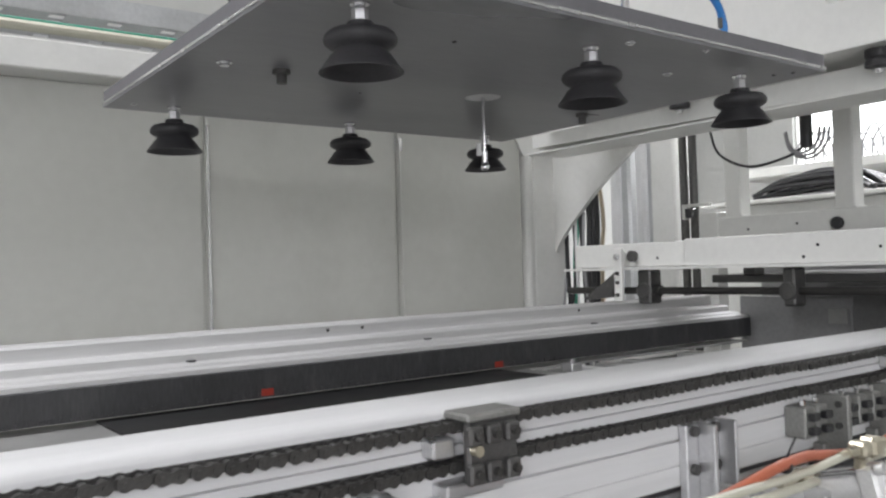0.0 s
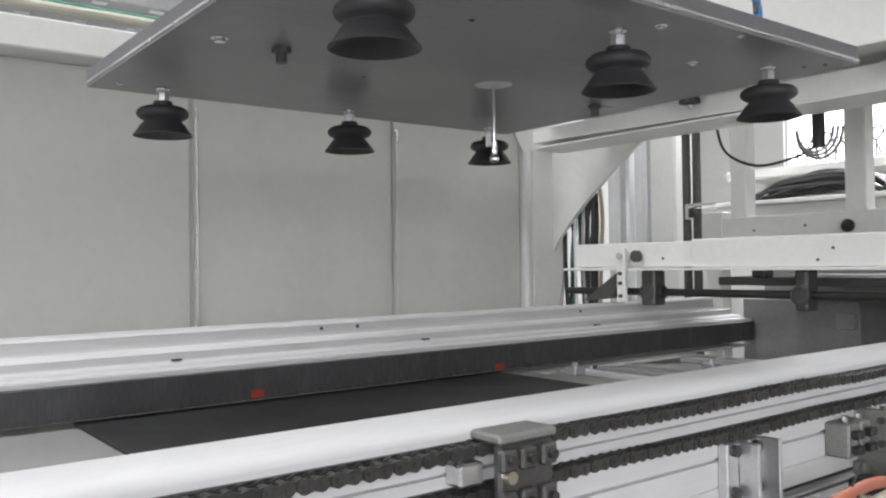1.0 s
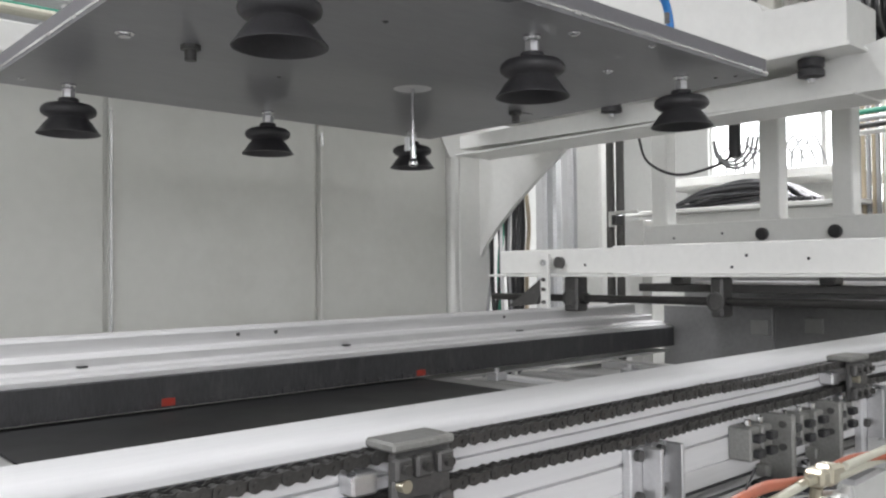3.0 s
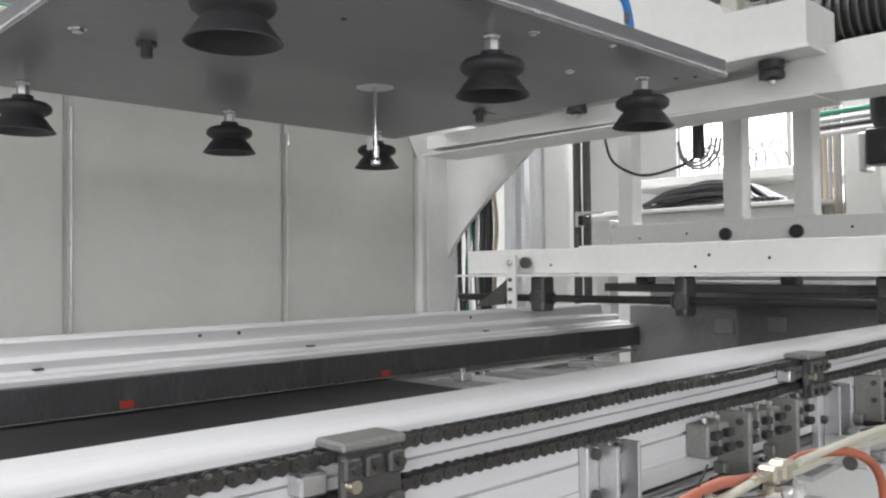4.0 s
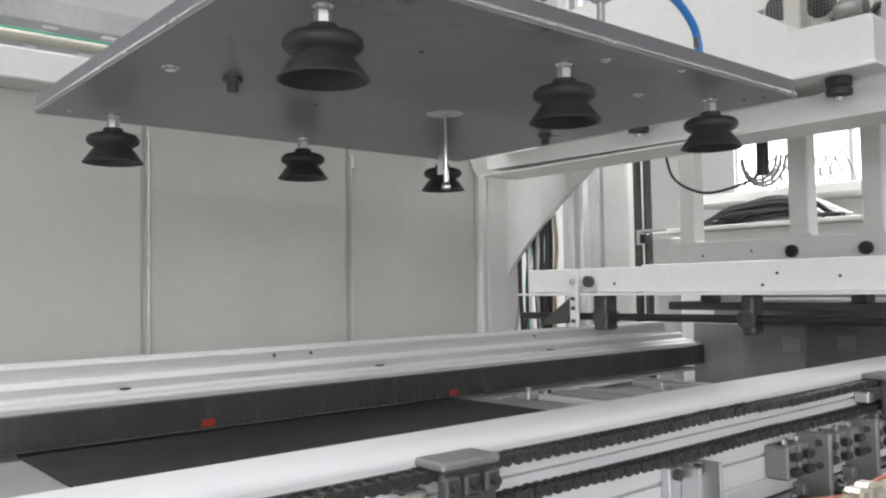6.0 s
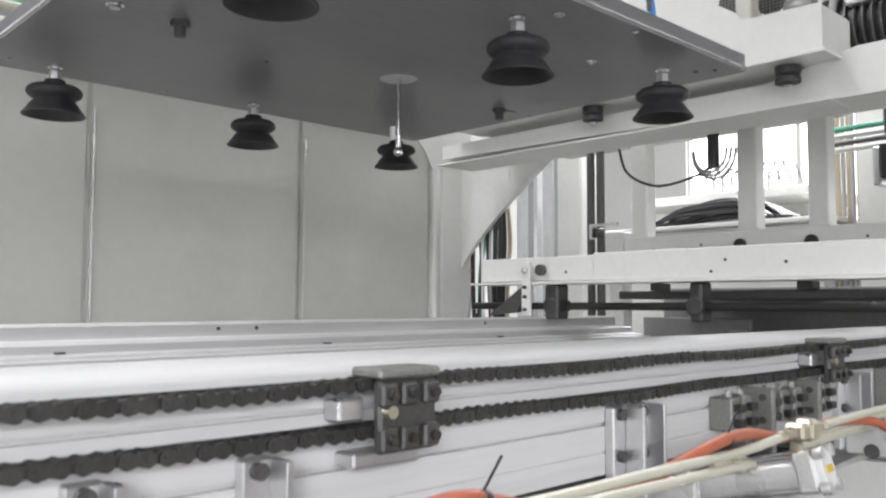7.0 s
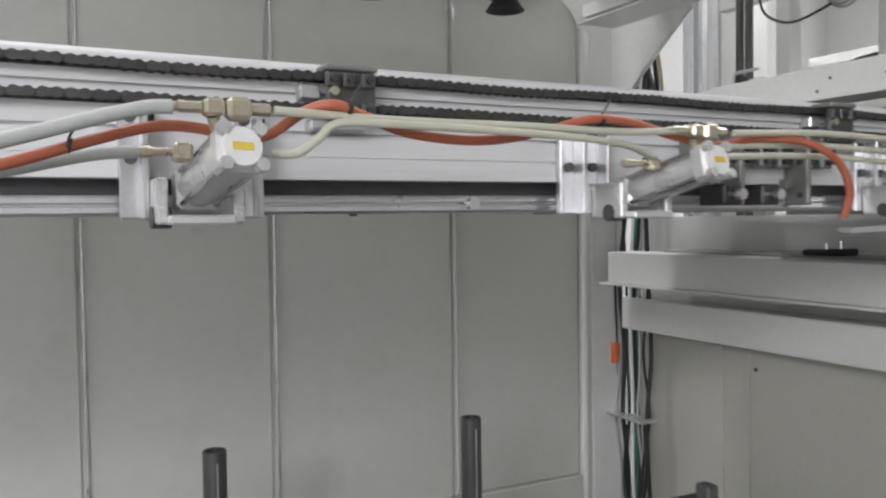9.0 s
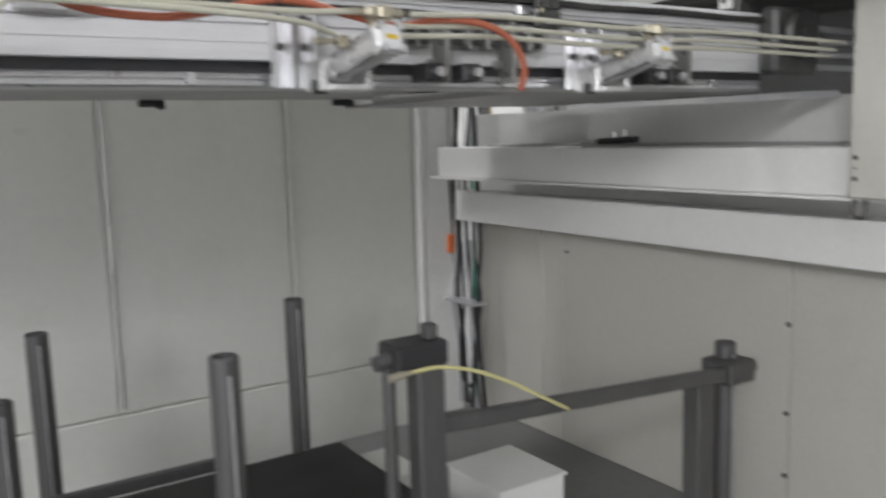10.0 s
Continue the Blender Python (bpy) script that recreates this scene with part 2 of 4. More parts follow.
def extrude(bm, outline, lo, hi, axis):
    """A prism: outline in the two other axes in order (y,z for x; x,z for y; x,y for z), from lo to hi along the axis."""
    def at(p, h):
        return {"x": (h, p[0], p[1]), "y": (p[0], h, p[1]), "z": (p[0], p[1], h)}[axis]
    a = [bm.verts.new(at(p, lo)) for p in outline]
    b = [bm.verts.new(at(p, hi)) for p in outline]
    n = len(outline)
    for i in range(n):
        bm.faces.new((a[i], a[(i + 1) % n], b[(i + 1) % n], b[i]))
    bm.faces.new(a)
    bm.faces.new(b)
    return bm


def hexbolt(bm, centre, axis, r=0.006, h=0.005):
    q = Vector(axis).normalized()
    rod(bm, Vector(centre), Vector(centre) + q * h, r, 6)
    rod(bm, Vector(centre), Vector(centre) + q * (h * 0.25), r * 1.5, 14)
    return bm

# ---- hall shell ----
bm = B(); box(bm, -5, 10, -5, 8, -0.2, 0, 0)
solid("floor", bm, FLOOR, "grey sealed concrete floor under the machine", "floor", kind="structure")
bm = B(); box(bm, -5, 10, -5, 8, 5.0, 5.2, 0)
solid("ceiling", bm, HALLWALL, "white hall ceiling high over the machine", "ceiling", kind="structure")
bm = B(); box(bm, -5, 10, 8, 8.2, 0, 5.0, 0)
solid("wall_north", bm, HALLWALL, "white painted wall of the production hall", "wall", kind="structure")
bm = B()
box(bm, -5.2, -5, -5, 8, 0, 2.7, 0); box(bm, -5.2, -5, -5, 8, 3.5, 5.0, 0)
box(bm, -5.2, -5, -5, -4.75, 2.7, 3.5, 0); box(bm, -5.2, -5, -3.25, 8, 2.7, 3.5, 0)
solid("wall_west", bm, HALLWALL, "white hall wall with a high window", "wall", kind="structure")
win = thing("window_3", (-5.1, -4, 2.7), "high bright window of the hall wall", "window", kind="structure")
for y in (-4.72, -3.28):
    bm = B(); box(bm, -5.14, -5.06, y - 0.03, y + 0.03, 2.7, 3.5)
    part("window_frame", bm, WHITE, win)
bm = B(); box(bm, -5.45, -5.43, -5.3, -2.7, 2.4, 3.8, 0)
solid("backdrop", bm, SKYGLOW, "bright overcast sky beyond the high window", "sky", kind="structure")
li = bpy.data.lights.new("window_area_light", "AREA")
li.shape, li.size, li.size_y, li.energy, li.color = "RECTANGLE", 1.4, 0.78, HIGH_WINDOW_WATTS, (0.985, 0.985, 1.03)
new("window_area_light", li).matrix_world = look((-4.99, -4.0, 3.1), (2.0, 2.0, 1.2))
# South window is unseen, added as soft fill for the rear wall.
bm = B()
box(bm, -5, 10, -5.2, -5, 0, 1.4, 0); box(bm, -5, 10, -5.2, -5, 3.4, 5.0, 0)
box(bm, -1.0, 10, -5.2, -5, 1.4, 3.4, 0)
solid("wall_south", bm, HALLWALL, "white hall wall with an added fill window band", "wall", kind="structure")
win = thing("window_2", (-3, -5.1, 1.4), "tall window band added out of view as fill light", "window", kind="structure")
for k in range(3):
    bm = B(); box(bm, -4.97 + 1.98 * k - 0.03, -4.97 + 1.98 * k + 0.03, -5.15, -5.08, 1.4, 3.4)
    part("window_frame", bm, WHITE, win)
bm = B(); box(bm, -5.2, -0.6, -5.42, -5.4, 1.2, 3.6, 0)
solid("backdrop", bm, FILL_GLOW, "glowing sheet behind the added window band", "sky", kind="structure")
li = bpy.data.lights.new("window_area_light", "AREA")
li.shape, li.size, li.size_y, li.energy, li.color = "RECTANGLE", 3.9, 1.95, FILL_WINDOW_WATTS, (0.98, 0.98, 1.05)
new("window_area_light", li).matrix_world = look((-3, -4.98, 2.4), (-2.5, 1.5, 2.2))
bm = B()
box(bm, 10, 10.2, -5, 8, 0, 1.6, 0); box(bm, 10, 10.2, -5, 8, 4.6, 5.0, 0)
box(bm, 10, 10.2, -5, -1, 1.6, 4.6, 0); box(bm, 10, 10.2, 6.5, 8, 1.6, 4.6, 0)
solid("wall_east", bm, HALLWALL, "white hall wall with a wide window band", "wall", kind="structure")
win = thing("window_1", (10.1, 2.75, 1.6), "wide bright window band of the hall wall", "window", kind="structure")
for k in range(6):
    y = -1 + k * 1.5
    bm = B(); box(bm, 10.05, 10.12, y - 0.03, y + 0.03, 1.6, 4.6)
    part("window_frame", bm, WHITE, win)
bm = B(); box(bm, 10.3, 10.32, -1.5, 7, 1.4, 4.8, 0)
solid("backdrop", bm, SKYGLOW, "bright overcast sky beyond the hall window", "sky", kind="structure")
for k, (x, y, z, l, w, p) in enumerate(LAMPS):
    lum = thing("ceiling_light", (x, y, 5.0), "long white luminaire added out of view to brighten the machine", "ceiling light", "hall luminaires")
    bm = B(); box(bm, x - l / 2 - 0.05, x + l / 2 + 0.05, y - w / 2 - 0.05, y + w / 2 + 0.05, z + 0.04, z + 0.4)
    part("housing", bm, WHITE, lum)
    bm = B(); box(bm, x - l / 2, x + l / 2, y - w / 2, y + w / 2, z + 0.02, z + 0.045)
    part("diffuser", bm, LUMINOUS, lum)
    for s in (-0.4, 0.4):
        bm = B(); rod(bm, (x + s * l, y, z + 0.4), (x + s * l, y, 5.0), 0.01, 8)
        part("suspension_rod", bm, WHITE, lum)
    li = bpy.data.lights.new("fill_light", "AREA")
    li.shape, li.size, li.size_y, li.energy, li.color = "RECTANGLE", l, w, p, (0.99, 0.985, 1.04)
    lo = new("fill_light", li)
    lo.matrix_world = pose(x, y, z)

# ---- rear enclosure wall: tall painted panels, cover strips, plinth and head beam ----
WY = 3.055
wall = thing("wall_rear", (0.8, WY, 0), "grey-green painted sheet metal enclosure wall in tall panels", "wall", kind="structure")
SEAMS = [-1.6, -0.98, -0.36, 0.245, 0.845, 1.540, 2.13]
for a, b in zip(SEAMS, SEAMS[1:]):
    bm = B(); box(bm, a + 0.0025, b - 0.010, WY, WY + 0.04, 0.303, 2.2345, 0.003)
    part("panel", bm, PANEL, wall)
for x in SEAMS[:-1]:
    bm = B(); box(bm, x - 0.0098, x + 0.0023, WY + 0.012, WY + 0.03, 0.303, 2.2345, 0)
    part("joint_backing", bm, PANEL, wall)
    bm = B(); box(bm, x + 0.0025, x + 0.0105, WY - 0.014, WY + 0.001, 0.32, 2.145, 0.003)
    part("cover_strip", bm, STRIP if x < 1.2 else PANEL, wall, "narrow metal cover strip")
    if x > 1.2:
        # Bright sliver put in for the highlight near the strip's top.
        bm = B(); box(bm, x + 0.001, x + 0.012, WY - 0.017, WY - 0.0145, 2.105, 2.15, 0.001)
        part("strip_end", bm, STRIP, wall, "bright sliver for the highlight on the strip")
bm = B(); extrude(bm, [(WY - 0.012, 0.295), (WY + 0.05, 0.302), (WY + 0.05, 0), (WY - 0.012, 0)], -1.6, 2.13, "x")
part("plinth", bm, PANEL, wall, "grey painted plinth")
bm = B(); box(bm, -1.6, 1.99, WY - 0.11, WY + 0.06, 2.235, 2.315, 0.004)
part("head_beam", bm, WHITE, wall, "white square head beam")

tray = thing("cable_tray", (0.2, WY, 2.42), "perforated galvanised cable tray above the rear wall", "cable tray")
bm = B()
for zz, yy in ((2.40, 2.98), (2.40, 3.24)):
    box(bm, -1.6, 2.0, yy, yy + 0.002, zz, zz + 0.06, 0)
part("side_rail", bm, ZINC, tray)
for k in range(24):
    x = -1.5 + k * 0.15
    bm = B(); box(bm, x, x + 0.11, 2.982, 3.238, 2.398, 2.40, 0)
    part("tray_rung", bm, ZINC, tray)
for j in range(5):
    bm = B(); box(bm, -1.6, 2.0, 2.99 + j * 0.052, 3.01 + j * 0.052, 2.401, 2.403, 0)
    part("tray_strip", bm, ZINC, tray)
bm = B(); pipe(bm, [(-1.6, 2.955, 2.345), (0, 2.957, 2.347), (1.9, 2.953, 2.345)], 0.014)
solid("conduit", bm, CREAMTUBE, "cream plastic conduit lying along the head beam", "pipe")
bm = B(); pipe(bm, [(-1.6, 2.985, 2.37), (1.9, 2.985, 2.37)], 0.006)
solid("cable", bm, GREEN, "thin green cable beside the cream conduit", "cable")

# ---- corner column with gusset ----
col = thing("corner_column", (2.24, 3.1, 0), "grey-white painted corner column with a curved gusset", "column")
bm = B(); extrude(bm, [(2.132, 3.06), (2.138, 3.045), (2.15, 3.04), (2.165, 3.045), (2.19, 3.06), (2.19, 3.2), (2.132, 3.2)], 0, 2.12, "z")
part("round_edge", bm, WHITE, col)
bm = B(); box(bm, 2.1905, 2.36, 3.056, 3.2, 0, 2.3, 0.006)
part("post", bm, WHITE, col)
bm = B(); extrude(bm, [(2.132, 2.121), (2.19, 2.121), (2.19, 2.28), (2.0, 2.28), (2.04, 2.235), (2.09, 2.19)], 3.046, 3.19, "y")
part("knee", bm, WHITE, col)
arc = [(3.06 - 0.46 * (i / 14) ** 1.12, 1.73 + 0.40 * (i / 14) ** 0.88) for i in range(15)]
bm = B(); extrude(bm, [(3.06, 2.2)] + arc[:1] + arc[1:] + [(2.60, 2.2)], 2.30, 2.318, "x")
part("gusset", bm, WHITE, col, "curved white gusset plate")

# ---- portal beams over the far end ----
portal = thing("portal_beam", (2.05, 1.7, 2.09), "white painted transverse portal beam with stepped flange", "beam")
bm = B(); extrude(bm, [(2.85, 2.115), (2.85, 2.16), (1.66, 2.16), (1.44, 2.21), (0.3, 2.21), (0.3, 2.093), (1.44, 2.093), (1.62, 2.098)], 2.0, 2.14, "x")
part("web", bm, WHITE, portal)
bm = B(); box(bm, 1.985, 2.16, 1.5, 2.86, 2.090, 2.0965, 0.001)
part("flange", bm, WHITE, portal)
box2 = thing("box_beam", (2.05, 2.0, 2.2), "white welded box beam lying over the portal", "beam")
bm = B(); extrude(bm, [(2.75, 2.195), (1.492, 2.195), (1.492, 2.305), (1.498, 2.311), (1.69, 2.315), (1.70, 2.335), (1.78, 2.39), (1.87, 2.442), (1.94, 2.483), (2.0, 2.51), (2.06, 2.532), (2.12, 2.547), (2.2, 2.556), (2.75, 2.56)], 1.93, 2.1, "x")
part("body", bm, WHITE, box2)
bm = B(); box(bm, 1.9, 2.12, 1.475, 2.7, 2.185, 2.194, 0.001)
part("base_flange", bm, WHITE, box2)
for y in (1.59, 2.17):
    bu = thing("rubber_buffer", (2.0, y, 2.13), "black ribbed rubber buffer between two beams", "buffer", "buffers under the box beam")
    bm = B(); lathe(bm, (1.965, y, 2.0), (0, 0, 1), [(0.02, 0.14), (0.03, 0.142), (0.03, 0.155), (0.026, 0.16), (0.03, 0.165), (0.03, 0.183), (0.02, 0.185)])
    part("buffer_body", bm, RUBBER, bu)
    bm = B(); hexbolt(bm, (1.965, y, 2.135), (0, 0, -1), 0.009, 0.008)
    part("bolt", bm, STEEL, bu)

# ---- transverse carriage frame with its brackets and shaft ----
fr = thing("carriage_frame", (2.05, 1.6, 1.67), "white painted transverse carriage frame with bolted brackets", "machine frame")
bm = B(); box(bm, 2.0, 2.10, 0.4, 2.2, 1.672, 1.755, 0.003)
part("front_beam", bm, WHITE, fr)
bm = B(); box(bm, 2.012, 2.10, 2.201, 2.668, 1.674, 1.75, 0.003)
part("end_beam", bm, WHITE, fr)
bm = B(); box(bm, 1.985, 2.12, 0.4, 2.70, 1.664, 1.6715, 0.001)
part("lower_flange", bm, WHITE, fr)
for y in (2.44, 1.325):
    bm = B(); box(bm, 1.972, 1.984, y - 0.017, y + 0.017, 1.565, 1.735, 0.002); box(bm, 1.984, 2.0, y - 0.012, y + 0.012, 1.69, 1.725, 0.002)
    br = part("bracket", bm, WHITE, fr)
    for z, r in ((1.708, 0.01), (1.655, 0.006), (1.625, 0.006), (1.585, 0.006)):
        bm = B(); rod(bm, (1.972, y, z), (1.964, y, z), r, 14); rod(bm, (1.964, y, z), (1.961, y, z), r * 0.6, 6)
        part("bolt", bm, BLOCK if r < 0.008 else STEEL, br)
    bm = B(); rod(bm, (1.985, y - 0.045, 1.708), (2.0, y - 0.045, 1.708), 0.018, 20)
    part("roller", bm, BLOCK, fr, "small dark steel roller")
for y, z in ((2.30, 1.70), (1.78, 1.72), (1.82, 1.69), (1.62, 1.71)):
    bm = B(); rod(bm, (2.0, y, z), (1.998, y, z), 0.004, 10)
    part("bolt_hole", bm, BLACKPAINT, fr)
bm = B(); rod(bm, (2.06, 2.75, 1.595), (2.06, 0.4, 1.60), 0.0115, 16)
for y in (2.36, 1.9):
    rod(bm, (2.06, y + 0.02, 1.596), (2.06, y - 0.02, 1.596), 0.018, 16)
solid("drive_shaft", bm, DARKSTEEL, "dark oiled steel drive shaft across the rails", "shaft")
for y, w in ((2.385, 0.026), (1.885, 0.018), (1.36, 0.03)):
    bb = thing("bearing_block", (2.05, y, 1.55), "dark cast bearing block holding the drive shaft", "bearing", "shaft bearings")
    bm = B(); box(bm, 2.03, 2.09, y - w, y + w, 1.555, 1.6638, 0.006)
    part("housing", bm, BLOCK, bb)
    bm = B(); lathe(bm, (2.03, y, 1.597), (-1, 0, 0), [(0.026, 0), (0.026, 0.006), (0.02, 0.008), (0.02, 0.004), (0.004, 0.004)], 22)
    part("cap", bm, BLOCK, bb)
bm = B(); extrude(bm, [(2.62, 1.565), (2.50, 1.575), (2.46, 1.65), (2.475, 1.66), (2.60, 1.58)], 2.0, 2.02, "x")
solid("belt_lever", bm, BLOCK, "black steel tension lever behind the bracket", "lever")

# knob beam and uprights behind the carriage frame
kb = thing("knob_beam", (2.53, 1.5, 1.765), "white cross beam with round black end knobs", "beam")
bm = B(); box(bm, 2.49, 2.57, 0.4, 2.42, 1.765, 1.838, 0.003)
part("beam", bm, WHITE, kb)
bm = B(); box(bm, 2.485, 2.56, 2.42, 2.50, 1.768, 1.86, 0.003)
part("end_box", bm, WHITE, kb)
for y in (1.98, 1.755, 1.05):
    bm = B(); lathe(bm, (2.49, y, 1.793), (-1, 0, 0), [(0.018, 0), (0.02, 0.004), (0.02, 0.014), (0.015, 0.019), (0.004, 0.02)], 22)
    part("knob", bm, BLACKPAINT, kb, "round black plastic knob")
for y, z in ((2.3, 1.79), (2.12, 1.80), (1.60, 1.80)):
    bm = B(); rod(bm, (2.49, y, z), (2.488, y, z), 0.004, 10)
    part("bolt_hole", bm, BLACKPAINT, kb)
for y0, y1, x in ((2.352, 2.416, 2.53), (1.931, 1.996, 2.5), (1.71, 1.77, 2.5), (1.2, 1.26, 2.5)):
    up = thing("upright_post", (x, y0, 1.838), "white square steel upright on the cross beam", "post", "uprights of the far station")
    bm = B(); box(bm, x, x + 0.06, y0, y1, 1.838, 2.75, 0.004)
    part("post", bm, WHITE, up)
    bm = B(); box(bm, x - 0.004, x + 0.066, y0 - 0.006, y1 + 0.006, 1.8385, 1.8445, 0.001)
    part("foot_plate", bm, WHITE, up)

# ---- rear rail: stepped aluminium profile with a dark brush strip ----
rr = thing("rear_rail", (0.7, 2.4, 1.39), "stepped aluminium guide rail with dark toothed strip", "rail")
prof = [(2.562, 1.428), (2.566, 1.436), (2.60, 1.437), (2.604, 1.440), (2.606, 1.444), (2.64, 1.4465), (2.642, 1.4485), (2.646, 1.4485), (2.648, 1.447), (2.655, 1.448), (2.658, 1.466), (2.668, 1.474), (2.70, 1.476), (2.704, 1.482), (2.706, 1.506), (2.712, 1.512), (2.80, 1.512), (2.80, 1.36), (2.562, 1.36)]
K = 0.885


def ry(y):
    return 0.664 + (y - 0.664) * K


def rz(z):
    return 1.721 + (z - 1.695) * K


bm = B(); extrude(bm, [(ry(y), rz(z)) for y, z in prof], -1.55, 2.54, "x")
part("profile", bm, REAR_ALU, rr)
bm = B(); box(bm, -1.55, 2.53, ry(2.548), ry(2.561), 1.418, rz(1.426), 0.002)
strip = part("toothed_strip", bm, SCALE, rr, "dark grey toothed steel strip")
for k in range(110):
    x = -0.5 + k * 0.019
    bm = B(); box(bm, x, x + 0.010, ry(2.5445), ry(2.5478), 1.4185, 1.425 + 0.003 * ((k * 7) % 3), 0)
    part("tooth", bm, SCALE, strip)
for x, z in ((0.70, 1.430), (1.365, 1.428)):
    bm = B(); box(bm, x - 0.014, x + 0.014, ry(2.5425), ry(2.544), z - 0.007, z + 0.008, 0)
    part("red_mark", bm, RED, strip, "worn red paint mark")
for x in (-0.07, 0.563, 1.197, 1.83):
    bm = B(); box(bm, x - 0.01, x + 0.01, ry(2.636), ry(2.650), rz(1.4487), rz(1.4525), 0.001)
    part("slot_nut", bm, BLACKPAINT, rr)
for x in (0.93, 1.03, 1.82, -0.18, -0.27):
    bm = B(); rod(bm, (x, ry(2.7065), rz(1.495)), (x, ry(2.703), rz(1.495)), 0.0045, 10)
    part("screw", bm, BLOCK, rr)

# ---- table between the rails, with the black sheet on it ----
tb = thing("sheet_table", (0.4, 1.9, 1.377), "grey sheet metal table between the two rails", "table")
bm = B(); box(bm, -1.5, 1.47, 1.65, 2.40, 1.400, 1.406, 0.001)
part("top", bm, TABLE, tb)
for x in (-0.9, 0.29, 0.868, 1.469):
    bm = B(); box(bm, x - 0.04, x + 0.03, 2.385, 2.41, 1.381, 1.3995, 0.003); rod(bm, (x + 0.02, 2.383, 1.382), (x + 0.02, 2.412, 1.382), 0.009, 14)
    part("clip", bm, BLACKPAINT, rr, "small black clip")
bm = B(); rod(bm, (0.02, 2.15, 1.419), (0.08, 2.15, 1.419), 0.013, 16); rod(bm, (0.08, 2.15, 1.419), (0.09, 2.15, 1.419), 0.009, 16)
part("stop_pin", bm, BLOCK, tb)
bm = B(); box(bm, 0.35, 1.385, 1.70, 2.36, 1.4065, 1.4115, 0.001)
solid("plastic_sheet", bm, BOARD, "large black plastic sheet lying on the table", "plastic sheet")
for x in (1.53, 1.84, 2.1):
    bm = B(); box(bm, x, x + 0.05, 1.40, 2.322, 1.3785, 1.398, 0.003)
    solid("cross_bar", bm, TABLE, "grey flat cross bar between the rails", "bar", "cross bars beyond the table")
for x, y in ((1.55, 2.25), (1.86, 2.05)):
    bm = B(); box(bm, x - 0.01, x + 0.03, y - 0.02, y + 0.02, 1.3982, 1.42, 0.003); rod(bm, (x + 0.01, y, 1.42), (x + 0.01, y, 1.43), 0.008, 10)
    solid("stop_block", bm, ALU_RAW, "small milled stop block on a cross bar", "block", "stop blocks")

bm = B(); box(bm, 1.4705, 2.3, 1.45, 2.40, 1.372, 1.378, 0.001)
solid("bed_sheet", bm, TABLE, "grey sheet metal bed below the cross bars", "sheet metal")
bm = B(); box(bm, 1.4705, 2.5, 2.325, 2.40, 1.4005, 1.4065, 0.001)
solid("ledge", bm, TABLE, "narrow grey ledge under the toothed strip", "ledge")
for x, w, m in ((1.62, 0.03, LABELWHITE), (1.70, 0.05, TABLE)):
    bm = B(); box(bm, x, x + w, 2.05, 2.30, 1.3782, 1.402, 0.002)
    solid("support_block", bm, m, "square support block on the machine bed", "block", "support blocks")

# end plate and dark station behind
ep = thing("end_plate", (2.9, 1.7, 1.2), "shaded grey sheet metal end plate with a small window bracket", "plate")
bm = B(); box(bm, 2.542, 2.558, 1.98, 2.38, 1.25, 1.557, 0.002)
part("plate", bm, ENDPLATE, ep)
# Enlarged to cover a bright gap and keep the space behind dark.
bm = B(); box(bm, 2.71, 2.725, 0.3, 2.40, 1.25, 1.66, 0.002)
part("inner_plate", bm, ENDPLATE, ep)
for y in (1.99, 1.89):
    bm = B(); box(bm, 2.53 if y > 1.95 else 2.70, 2.541 if y > 1.95 else 2.7095, y, y + 0.06, 1.47, 1.52, 0.002)
    part("bracket", bm, TABLE, ep)
bm = B(); box(bm, 2.13, 2.7, 0.35, 2.2, 1.618, 1.642, 0.003)
solid("platen", bm, BLOCK, "dark steel platen under the carriage frame", "platen")
for y in (0.9, 1.25, 1.62, 2.05):
    bm = B(); box(bm, 2.10, 2.15, y - 0.02, y + 0.02, 1.6425, 1.6638, 0.003)
    solid("spacer", bm, BLOCK, "short dark steel spacer on the platen", "spacer", "platen spacers")

# ---- suction gripper: plate, cups, rod, hoses ----
gp = thing("gripper_plate", (0.914, 1.887, 2.034), "large dark grey gripper plate hanging over the rails", "gripper plate")
X0, X1, Y0, Y1, HX, HY, HR = 0.378, 1.432, 1.436, 2.364, 1.005, 1.925, 0.037


def holed(bm, z0, z1, inset=0.0):
    """A rectangular plate with one round hole through it."""
    n = 48
    ring, rim = [], []
    for i in range(n):
        a = 2 * math.pi * i / n
        c, s = math.cos(a), math.sin(a)
        k = min((X1 - inset - HX if c > 0 else HX - X0 - inset) / max(abs(c), 1e-6), (Y1 - inset - HY if s > 0 else HY - Y0 - inset) / max(abs(s), 1e-6))
        ring.append((HX + HR * c, HY + HR * s))
        rim.append((HX + k * c, HY + k * s))
    corners = [(X0 + inset, Y0 + inset), (X1 - inset, Y0 + inset), (X1 - inset, Y1 - inset), (X0 + inset, Y1 - inset)]
    for cx, cy in corners:
        j = min(range(n), key=lambda i: (rim[i][0] - cx) ** 2 + (rim[i][1] - cy) ** 2)
        rim[j] = (cx, cy)
    lv = [[bm.verts.new((*p, z)) for p in q] for z in (z0, z1) for q in (ring, rim)]
    for i in range(n):
        j = (i + 1) % n
        bm.faces.new((lv[0][i], lv[0][j], lv[1][j], lv[1][i]))
        bm.faces.new((lv[2][i], lv[2][j], lv[3][j], lv[3][i]))
        bm.faces.new((lv[1][i], lv[1][j], lv[3][j], lv[3][i]))
        bm.faces.new((lv[0][i], lv[0][j], lv[2][j], lv[2][i]))
    return bm


